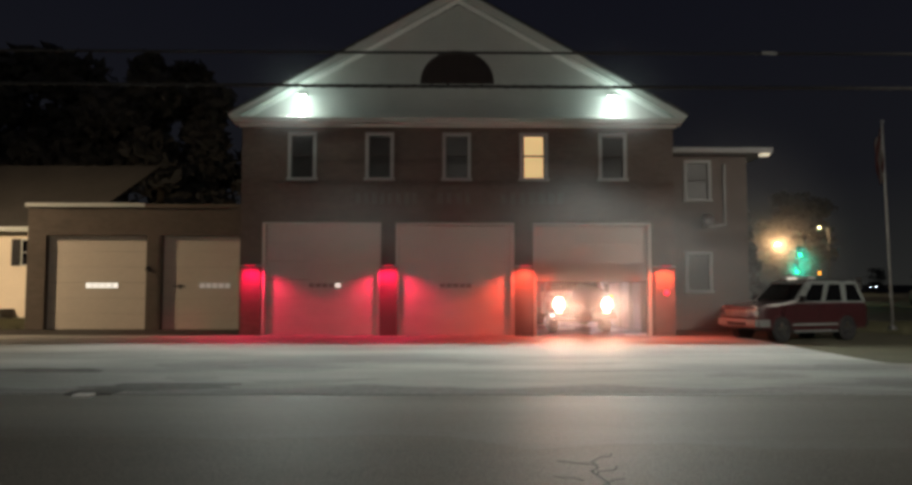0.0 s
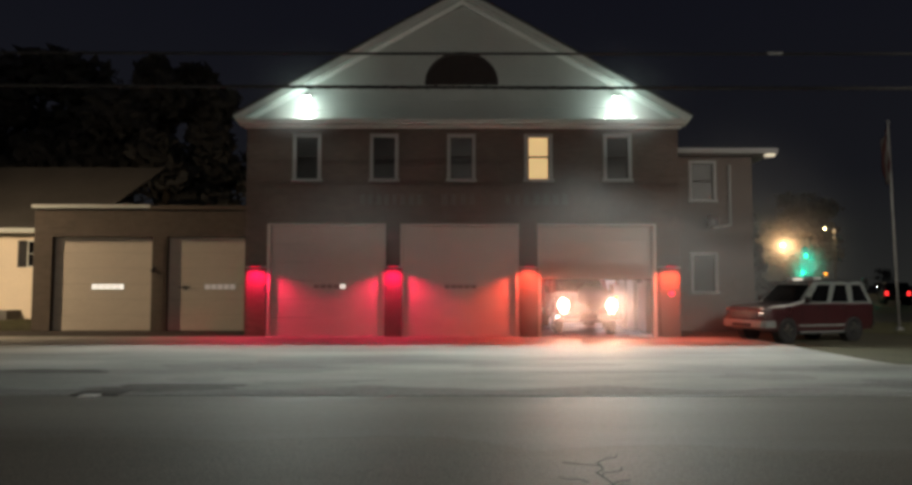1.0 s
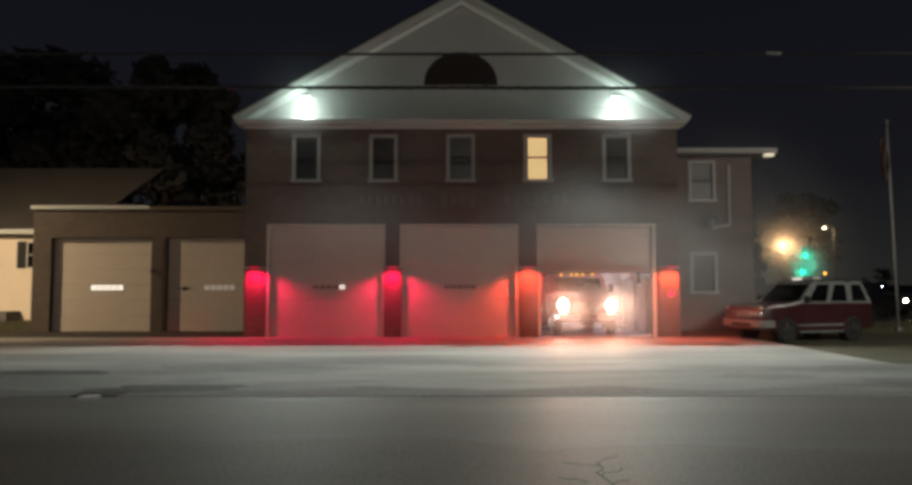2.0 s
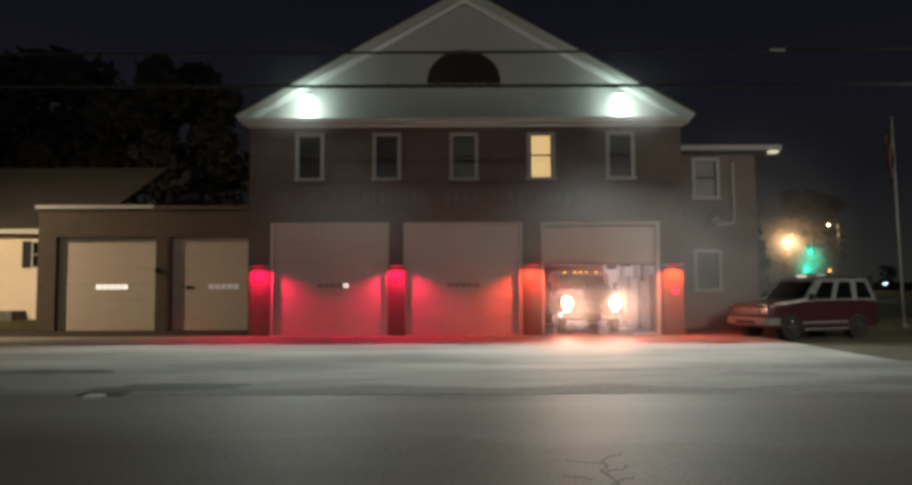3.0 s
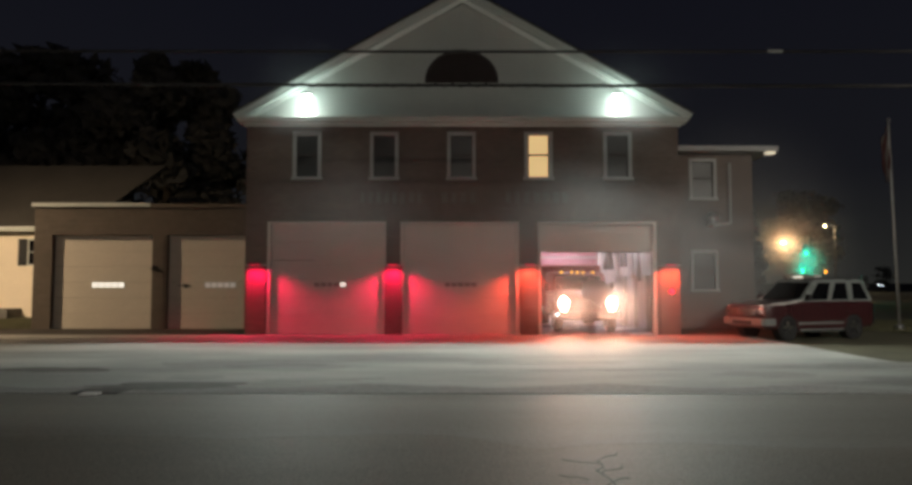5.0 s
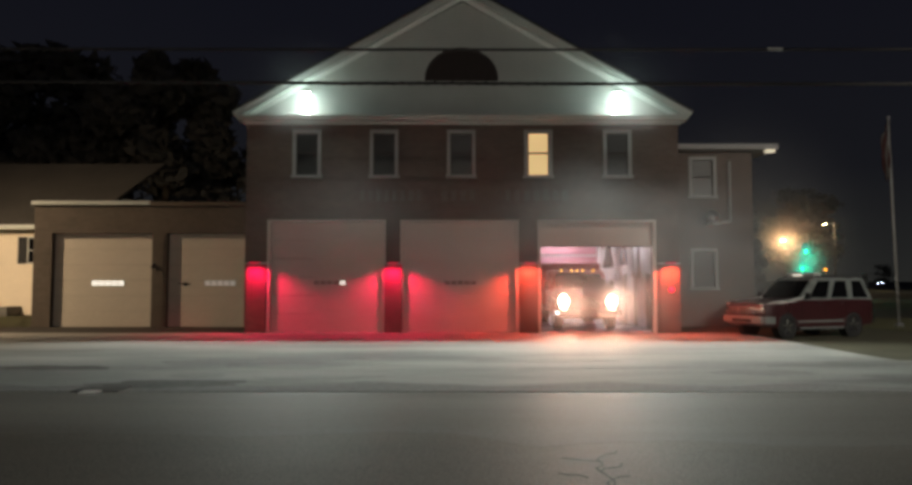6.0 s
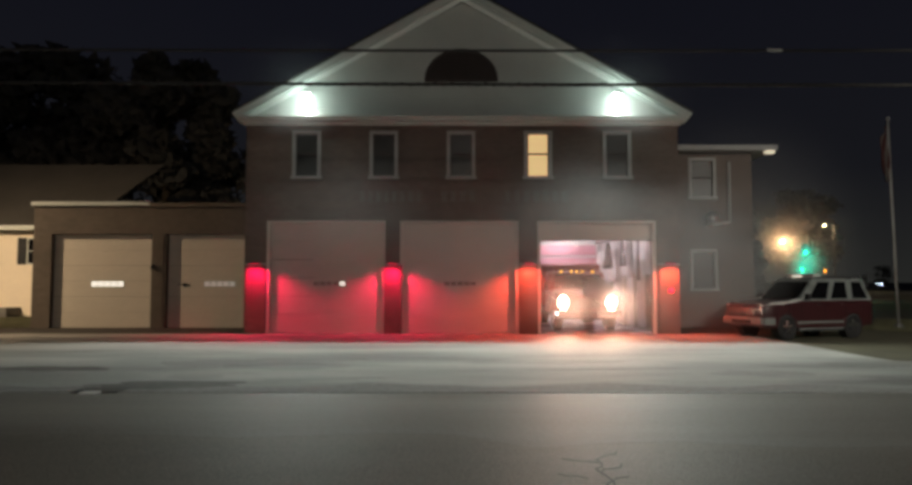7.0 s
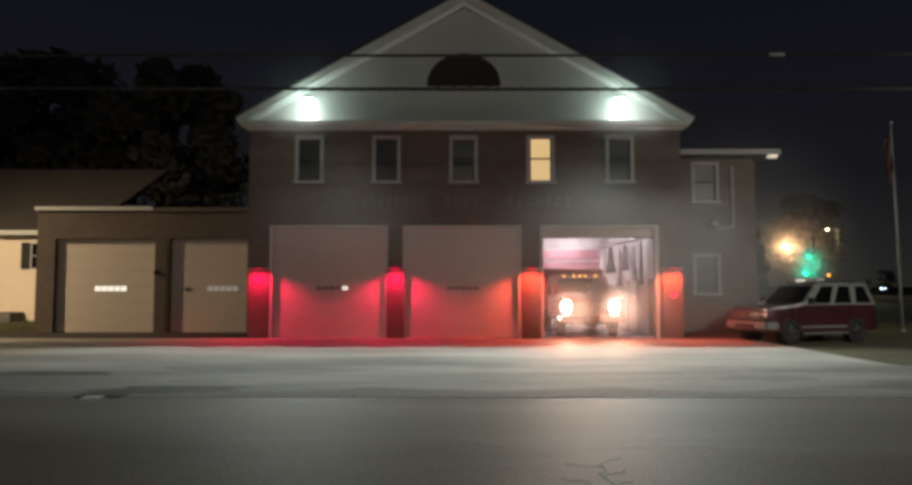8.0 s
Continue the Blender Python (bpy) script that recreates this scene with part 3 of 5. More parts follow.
def floodlight(fx):
    fl = thing("floodlight", (fx, FY, 7.60), "bright twin-headed floodlight under the gable rake", "floodlight", "gable floodlights")
    part("bracket", B(-0.05, 0.05, -0.03, 0.015, 0.06, 0.18, 0.01), M_METAL, fl)
    for s in (-1, 1):
        bm = bmesh.new()
        tube(bm, (s * 0.03, -0.02, 0.14), (s * 0.07, -0.10, 0.12), 0.015, n=8)
        tube(bm, (s * 0.07, -0.09, 0.16), (s * 0.075, -0.12, 0.07), 0.04, 0.068, 16)
        hd = part("lamp_head", bm, M_METAL, fl, smooth=True)
        part("lens", ball(bmesh.new(), (s * 0.075, -0.122, 0.066), 0.062, 1, 0.7, 0.35, 14, 8), G_FLOOD, hd)


def pier_lamp(px):
    pl = thing("pier_light", (px, FY - 0.125, 2.2), "small red warning lamp on a brick pier", "wall lamp", "red pier lamps")
    part("housing", B(-0.17, 0.17, -0.24, -0.001, 0.02, 0.055, 0.010), M_DARKPAINT, pl)
    part("lens", B(-0.14, 0.14, -0.21, -0.05, 0.004, 0.019, 0.004), G_RED, pl, "glowing red lens")


# ---- bay doors, in sections that run on a bent track ----
N_SEC = 6
SEC = BAY_H / N_SEC
DOOR_Y = FY + 0.22
BEND = 0.32


def track(s):
    """Place and slope on the track at s metres above the floor along it: y, z, angle."""
    top = BAY_H + 0.06
    q = BEND * math.pi / 2
    if s <= top:
        return DOOR_Y, s, 0.0
    if s <= top + q:
        a = (s - top) / BEND
        return DOOR_Y + BEND * (1 - math.cos(a)), top + BEND * math.sin(a), a
    return DOOR_Y + BEND + (s - top - q), top + BEND, math.pi / 2


def section_pose(k, lift, cx):
    s0, s1 = k * SEC + lift, (k + 1) * SEC + lift
    y0, z0, _ = track(s0)
    y1, z1, _ = track(s1)
    a = math.atan2(y1 - y0, z1 - z0)
    return pose(0, y0 - DOOR_Y, z0, -math.degrees(a))


def bay_door(cx, lift, label, material, w=BAY_W, h=None, y=None, strip=None, moving=False):
    door = thing("garage_door", (cx, DOOR_Y if y is None else y, 0), label, "garage door", "garage doors")
    sec = SEC if h is None else h / N_SEC
    made = []
    for k in range(N_SEC):
        bm = bmesh.new()
        x = w / 2 - 0.012
        box(bm, -x, x, -0.022, 0.022, 0.003, sec - 0.003, 0.006)
        for r in range(2):     # pressed ribs
            zz = sec * (0.33 + 0.34 * r)
            box(bm, -x + 0.02, x - 0.02, -0.027, -0.0225, zz - 0.02, zz + 0.02, 0.002)
        o = part("door_section", bm, material, door)
        if moving:
            o.matrix_basis = section_pose(k, lift, cx)
        else:
            o.matrix_basis = pose(0, 0, k * sec)
        made.append(o)
        if k == 0:
            part("bottom_seal", B(-x, x, -0.018, 0.018, -0.022, 0.002, 0.004), M_BLACK, o)
    if strip:
        k = int(strip[2] / sec)
        z = strip[2] - k * sec
        fr = bmesh.new()
        x0, x1, zh = strip[0], strip[1], strip[3]
        box(fr, x0 - 0.03, x1 + 0.03, -0.036, -0.0275, z - 0.03, z)
        box(fr, x0 - 0.03, x1 + 0.03, -0.036, -0.0275, z + zh, z + zh + 0.03)
        n = 5
        p = (x1 - x0) / n
        for i in range(n + 1):
            box(fr, x0 + i * p - 0.018, x0 + i * p + 0.018, -0.035, -0.0275, z, z + zh)
        part("pane_frame", fr, M_TRIM if strip[4] is not M_PALEPANE else material, made[k])
        for i in range(n):
            m = strip[4]
            if strip[4] is M_PALEPANE and i == n - 1 and strip[5]:
                m = G_STRIP
            part("pane", B(x0 + i * p + 0.018, x0 + (i + 1) * p - 0.018, -0.033, -0.0275, z + 0.002, z + zh - 0.002), m, made[k])
    return door, made


def bay_room():
    """What the open bay shows: floor, walls, ceiling, gear."""
    tagged(part("floor", B(FL + 0.3, FR - 0.3, FY + 0.0, 32.0, -0.15, -0.001), M_FLOOR), "shiny sealed concrete bay floor", "floor", kind="structure")
    tagged(part("wall_bay_east", B(FR - 0.36, FR - 0.304, FY + 0.36, 32.0, 0, 4.39), M_PLASTER), "white plastered bay side wall", "wall", kind="structure")
    tagged(part("wall_bay_back", B(FL + 0.3, FR - 0.3, 32.0, 32.1, 0, 4.39), M_PLASTER), "white plastered bay back wall", "wall", kind="structure")
    tagged(part("wall_bay_west", B(2.02, 2.10, FY + 0.36, 32.0, 0, 4.39), M_PLASTER), "white plastered partition beside the bay", "wall", kind="structure")
    tagged(part("ceiling", B(FL + 0.3, FR - 0.3, FY + 0.36, 32.0, 4.33, 4.395), M_PLASTER), "white bay ceiling", "ceiling", kind="structure")
    # Pink bands put the bounced red light into the back wall's colour.
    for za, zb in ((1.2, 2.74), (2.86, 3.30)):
        tagged(part("pink_light_band", B(2.12, 6.4, 31.95, 31.995, za, zb), M_PINK), "band on the bay back wall tinted for red light", "wall stripe", kind="structure")
    tagged(part("bulkhead", B(2.104, 6.02, 30.0, 30.2, 3.27, 4.328, 0.01), M_PALECLOTH), "beige boarded bulkhead under the bay ceiling", "bulkhead", kind="structure")
    tagged(part("trim", B(2.104, 6.04, 29.95, 29.997, 3.20, 3.30, 0.008), M_TRIM), "white trim along the foot of the bulkhead", "trim", kind="structure")
    for lx, ly in ((6.05, 25.4), (4.7, 28.4), (4.7, 31.0)):
        cl = thing("ceiling_light", (lx, ly, 4.2), "white fluorescent ceiling light in the bay", "ceiling light", "bay ceiling lights")
        part("housing", B(-0.14, 0.14, -0.75, 0.75, 0.03, 0.128, 0.01), M_TRIM, cl)
        for s in (-0.06, 0.06):
            part("tube", tube(bmesh.new(), (s, -0.68, 0.01), (s, 0.68, 0.01), 0.018), G_TUBE, cl)
    # door tracks
    for c in BAYS:
        for s in (-1, 1):
            bm = bmesh.new()
            x = c + s * (BAY_W / 2 + 0.05)
            last = None
            for i in range(30):
                y, z, _ = track(min(0.02 + i * 0.27, 7.4))
                p = (x, y + 0.03, z)
                if last:
                    tube(bm, last, p, 0.03, n=6)
                last = p
            tagged(part("door_track", bm, M_METAL), "galvanised steel track of a bay door", "door track", "bay door tracks")
    # hose drops and a duct along the ceiling, coats on the side wall
    bm = bmesh.new()
    tube(bm, (6.45, 23.6, 3.32), (6.0, 31.0, 3.32), 0.07, n=12)
    dt = tagged(part("exhaust_duct", bm, M_METAL, smooth=True), "grey exhaust extraction rail under the ceiling", "exhaust duct")
    for i in range(3):
        tube_b = tube(bmesh.new(), (6.44 - 0.16 * i, 23.9 + 2.3 * i, 3.38), (6.44 - 0.16 * i, 23.9 + 2.3 * i, 4.34), 0.012, n=6)
        part("hanger", tube_b, M_METAL, dt)
    for i, (y, z, ln, r) in enumerate([(24.5, 3.2, 1.5, 0.16), (25.5, 3.1, 1.3, 0.24), (26.7, 3.2, 0.95, 0.30), (27.8, 3.15, 1.5, 0.26), (29.1, 3.25, 1.05, 0.46), (30.6, 3.2, 1.2, 0.3)]):
        bm = bmesh.new()
        rings = []
        rr = random.Random(i)
        for k in range(9):
            f = k / 8
            w = r * (0.45 + 0.75 * f) * (1 + 0.12 * rr.uniform(-1, 1))
            rings.append([(6.40 - 0.02 * i + 0.55 * w * math.cos(a) * 0.6, y + 0.05 * math.sin(3 * f + i) + w * math.sin(a) * (1 + 0.15 * math.sin(3 * a + i)), z - ln * f) for a in [2 * math.pi * j / 14 for j in range(14)]])
        loft(bm, rings)
        ct = tagged(part("hanging_coat", bm, (M_GREYCLOTH, M_PALECLOTH, M_GREYCLOTH, M_PALECLOTH, M_CLOTH, M_PALECLOTH)[i], smooth=True), ("grey fire coat hanging along the bay wall", "pale canvas coat hanging along the bay wall", "dark fire coat hanging along the bay wall")[(0, 1, 0, 1, 2, 1)[i]], "coat", "hanging fire coats")
    for y in (24.6, 26.2, 27.7):
        bm = bmesh.new()
        box(bm, 6.52, 6.79, y - 0.5, y + 0.5, 0.0, 1.9, 0.01)
        lk = part("locker", bm, M_TRIM)
        tagged(lk, "pale metal locker against the bay wall", "locker", "bay lockers")
        for s in (-0.25, 0.25):
            d = part("locker_door", B(6.50, 6.518, y + s - 0.235, y + s + 0.235, 0.06, 1.84, 0.005), M_PLASTER, lk)
            part("handle", B(6.47, 6.499, y + s + 0.15, y + s + 0.17, 0.95, 1.1, 0.003), M_CHROME, d)


def lettering():
    """Raised letters over the bays, too faint to read, as plain bars."""
    sg = thing("wall_lettering", (0, FY, 4.2), "faint raised grey lettering on the brick front", "lettering")
    r = random.Random(4)
    for x0, x1, n in ((-3.05, -1.0, 8), (-0.45, 0.75, 4), (1.6, 3.7, 7)):
        p = (x1 - x0) / n
        for i in range(n):
            w = p * r.uniform(0.5, 0.72)
            part("letter_bar", B(x0 + i * p, x0 + i * p + w, -0.025, -0.001, 0.0, 0.34, 0.004), M_LETTER, sg)


# ---- garage wing ----
def wing():
    wg = thing("garage_wing", (0, 0, 0), "low brown brick garage wing with two cream doors", "garage", kind="structure")
    x0, x1, h = -15.05, FL - 0.004, 4.32
    holes = [(-14.40, -10.82, -0.2, 3.34), (-10.30, -6.95, -0.2, 3.34)]
    part("wall_front", pierced(x0, x1, -0.2, h, WY - 0.18, WY + 0.15, holes), M_TANBRICK, wg)
    part("wall_side", B(x0, x0 + 0.3, WY + 0.15, 34, -0.2, h), M_TANBRICK, wg)
    part("wall_inner", B(x0 + 0.3, x1, WY + 0.9, WY + 1.0, -0.2, h), M_TANBRICK, wg)
    part("roof", B(x0 - 0.02, x1, WY - 0.20, 34, h + 0.002, h + 0.05), M_ROOF, wg, "flat dark roof")
    part("fascia", B(x0 - 0.08, -10.9, WY - 0.28, WY - 0.205, h + 0.03, h + 0.17, 0.012), M_TRIM, wg, "pale painted roof-edge fascia")
    # Roof edge turns from pale to dark brown at x = -10.9.
    part("coping", B(-10.896, x1, WY - 0.27, WY - 0.205, h - 0.01, h + 0.14, 0.012), M_BROWNTRIM, wg, "dark brown right part of the roof edge")
    for c, x in ((-10.50, 0.0),):
        part("pier", B(c - 0.24, c + 0.12, WY - 0.20, WY - 0.182, -0.1, 3.34, 0.01), M_TANBRICK, wg, "brick pier between the garage doors")
    for hx, dz in ((-10.72, 0.0),):
        lp = part("wall_lamp", B(hx - 0.07, hx + 0.03, WY - 0.24, WY - 0.183, 2.12 + dz, 2.26 + dz, 0.01), M_DARKPAINT, wg, "small unlit black wall lamp")
        part("lamp_hood", tube(bmesh.new(), (hx - 0.02, WY - 0.22, 2.20 + dz), (hx - 0.02, WY - 0.30, 2.12 + dz), 0.04, 0.07, 12), M_DARKPAINT, lp)


def house():
    hs = thing("house", (0, 0, 0), "cream clapboard house with a low shingled roof", "house", kind="structure")
    y = 33.0
    part("wall", B(-42, -18.3, y, y + 8, -0.2, 4.15), M_HOUSEWALL, hs)
    for i in range(33):
        z = 0.05 + i * 0.122
        bm = bmesh.new()
        v = [bm.verts.new(p) for p in ((-26, y - 0.028, z), (-18.3, y - 0.028, z), (-18.3, y - 0.008, z + 0.122), (-26, y - 0.008, z + 0.122), (-26, y - 0.002, z), (-18.3, y - 0.002, z))]
        bm.faces.new((v[0], v[1], v[2], v[3]))
        bm.faces.new((v[0], v[4], v[5], v[1]))
        part("clapboard", bm, M_HOUSEWALL, hs)
    # roof slope with a slanting right end, and the eave board
    bm = bmesh.new()
    a = [bm.verts.new(p) for p in ((-42, y - 0.5, 4.25), (-17.4, y - 0.5, 4.25), (-15.9, y + 5.2, 8.04), (-42, y + 5.2, 8.04))]
    b = [bm.verts.new((p.co.x, p.co.y, p.co.z - 0.12)) for p in a]
    bm.faces.new(a)
    bm.faces.new(b[::-1])
    for i in range(4):
        bm.faces.new((a[i], b[i], b[(i + 1) % 4], a[(i + 1) % 4]))
    bmesh.ops.recalc_face_normals(bm, faces=bm.faces[:])
    part("roof_slope", bm, M_ROOF, hs, "worn brown shingled roof slope")
    part("eave_board", B(-42, -17.5, y - 0.56, y - 0.503, 4.02, 4.24, 0.01), M_TRIM, hs)
    # window with shutters
    wz0, wz1 = 2.44, 3.70
    wx = -19.65
    w = part("window", B(wx - 0.45, wx + 0.45, y - 0.07, y - 0.03, wz0, wz1, 0.01), M_TRIM, hs, "house window with dark shutters")
    for za, zb in ((wz0 + 0.06, (wz0 + wz1) / 2 - 0.02), ((wz0 + wz1) / 2 + 0.02, wz1 - 0.06)):
        part("pane", B(wx - 0.38, wx + 0.38, y - 0.076, y - 0.071, za, zb), M_GLASS, w)
    for s in (-1, 1):
        sh = bmesh.new()
        xa = wx + s * 0.68 - 0.21
        box(sh, xa, xa + 0.42, y - 0.075, y - 0.03, wz0, wz1, 0.01)
        for i in range(12):
            zz = wz0 + 0.1 + i * 0.1
            box(sh, xa + 0.06, xa + 0.36, y - 0.09, y - 0.0755, zz, zz + 0.06)
        part("shutter", sh, M_BLACK, w)
    part("porch_step", B(-24, -20.3, y - 1.1, y - 0.04, -0.2, 0.45, 0.02), M_STAIN, hs)


# ---- annex ----
def annex():
    ax = thing("annex", (0, 0, 0), "two-storey brick annex with a flat overhanging roof", "building", kind="structure")
    y = 26.0
    x0, x1, h = FR + 0.004, 11.05, 6.45
    part("wall_front", pierced(x0, x1, -0.2, h, y, y + 0.3, [(8.75, 9.65, 4.80, 6.24), (8.75, 9.65, 1.40, 2.82)]), M_BRICK, ax)
    part("wall_side", B(x1 - 0.3, x1, y + 0.3, 36, -0.2, h), M_BRICK, ax)
    part("wall_back", B(x0, x1 - 0.3, y + 0.9, y + 1.0, -0.2, h), M_BRICK, ax)
    part("roof", B(x0, x1 + 0.75, y - 0.6, 36, h + 0.004, h + 0.20, 0.02), M_FRAME, ax, "flat roof with a pale fascia")
    window(ax, 9.20, y, 4.78, 6.27, 1.02)
    window(ax, 9.20, y, 1.38, 2.85, 1.02)
    bm = bmesh.new()
    tube(bm, (10.18, y - 0.08, 3.85), (10.18, y - 0.08, 6.1), 0.05, n=10)
    tube(bm, (10.18, y - 0.08, 3.85), (9.55, y - 0.08, 3.75), 0.05, n=10)
    part("downpipe", bm, M_FRAME, ax, "dingy white painted conduit")
    bm = bmesh.new()
    tube(bm, (9.35, y - 0.002, 3.75), (9.35, y - 0.5, 3.85), 0.03)
    tube(bm, (9.35, y - 0.30, 3.85), (9.35, y - 0.62, 4.0), 0.06, 0.24, 16)
    part("siren_horn", bm, M_METAL, ax, "grey horn loudspeaker", smooth=True)
    part("roof_lamp", B(x1 + 0.32, x1 + 0.66, y - 0.56, y - 0.3, h - 0.10, h + 0.003, 0.03), glow("annex_lamp_lens", (1.0, 0.85, 0.62), 0.6), ax, "small lit lamp under the roof corner")


station()
for fx in FLOODS:
    floodlight(fx)
for px in PIERS:
    pier_lamp(px)
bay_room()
lettering()
wing()
house()
annex()
bay_door(BAYS[0], 0, "closed pale steel bay door lit red from below", M_DOOR, strip=(-0.45, 0.60, 1.52, 0.13, M_PALEPANE, True))
bay_door(BAYS[1], 0, "closed pale steel bay door with a red glow", M_DOOR, strip=(-0.50, 0.55, 1.52, 0.13, M_PALEPANE, False))
RISING, SECTIONS = bay_door(BAYS[2], 1.72, "pale steel bay door rolling up over the fire truck", M_DOOR, moving=True)
bay_door(-12.61, 0, "closed cream garage door with a lit pane strip", M_DOOR2, 3.56, 3.33, WY + 0.02, strip=(-0.42, 0.75, 1.47, 0.18, G_STRIP, False))
DIM_DOOR, DIM_SECTIONS = bay_door(-8.63, 0, "closed cream garage door with dim panes", M_DOOR2, 3.32, 3.33, WY + 0.02, strip=(-0.36, 0.76, 1.47, 0.18, G_STRIPDIM, False))


latch = part("latch_handle", box(box(B(-1.16, -0.86, -0.055, -0.0285, 0.46, 0.52, 0.008), -1.07, -0.99, -0.05, -0.0285, 0.40, 0.55, 0.008), -1.30, -1.16, -0.045, -0.0285, 0.475, 0.505, 0.004), M_DARKPAINT, DIM_SECTIONS[2], "black door latch handle")
latch.matrix_basis = pose(0, 0, -0.06)


# ---- vehicles: forward is +x, left is +y ----
def ring_x(x, hw, z0, z1, r=0.10, n=4):
    """A rounded upright ring at x."""
    out = []
    for cy, cz, a0 in ((hw - r, z1 - r, 0), (-hw + r, z1 - r, 90), (-hw + r, z0 + r, 180), (hw - r, z0 + r, 270)):
        for i in range(n + 1):
            a = radians(a0 + 90 * i / n)
            out.append((x, cy + r * math.cos(a), cz + r * math.sin(a)))
    return out


def wheel(parent, x, y, r, w, rim_mat):
    s = 1 if y > 0 else -1
    bm = bmesh.new()
    prof = [(r * 0.62, -w / 2), (r * 0.93, -w / 2), (r, -w / 2 + 0.03), (r, w / 2 - 0.03), (r * 0.93, w / 2), (r * 0.62, w / 2)]
    n = 28
    vs = [[bm.verts.new((x + p * math.cos(2 * math.pi * i / n), y + q, r + p * math.sin(2 * math.pi * i / n))) for p, q in prof] for i in range(n)]
    for i in range(n):
        for k in range(len(prof)):
            bm.faces.new((vs[i][k], vs[(i + 1) % n][k], vs[(i + 1) % n][(k + 1) % 6], vs[i][(k + 1) % 6]))
    bmesh.ops.recalc_face_normals(bm, faces=bm.faces[:])
    wh = part("wheel", bm, M_BLACK, parent, smooth=True)
    bm = bmesh.new()
    yo = y + s * (w / 2 - 0.05)
    tube(bm, (x, yo - s * 0.06, r), (x, yo, r), r * 0.6, r * 0.6, 24)
    tube(bm, (x, yo, r), (x, yo + s * 0.03, r), r * 0.16, r * 0.12, 12)
    for i in range(5):
        a = 2 * math.pi * i / 5 + 0.3
        c = Vector((x + 0.34 * r * math.cos(a), yo + s * 0.012, r + 0.34 * r * math.sin(a)))
        d = Vector((math.cos(a), 0, math.sin(a)))
        tube(bm, c - d * r * 0.22, c + d * r * 0.22, 0.035, 0.045, 6)
    part("rim", bm, rim_mat, wh, smooth=False)
    return wh


def panel(bm, pts, t):
    """A flat pane from points, thickened along its normal by t."""
    a = [Vector(p) for p in pts]
    nrm = (a[1] - a[0]).cross(a[2] - a[0]).normalized() * t
    v0 = [bm.verts.new(p) for p in a]
    v1 = [bm.verts.new(p + nrm) for p in a]
    bm.faces.new(v0[::-1])
    bm.faces.new(v1)
    n = len(a)
    for i in range(n):
        bm.faces.new((v0[i], v0[(i + 1) % n], v1[(i + 1) % n], v1[i]))
    bmesh.ops.recalc_face_normals(bm, faces=bm.faces[:])
    return bm


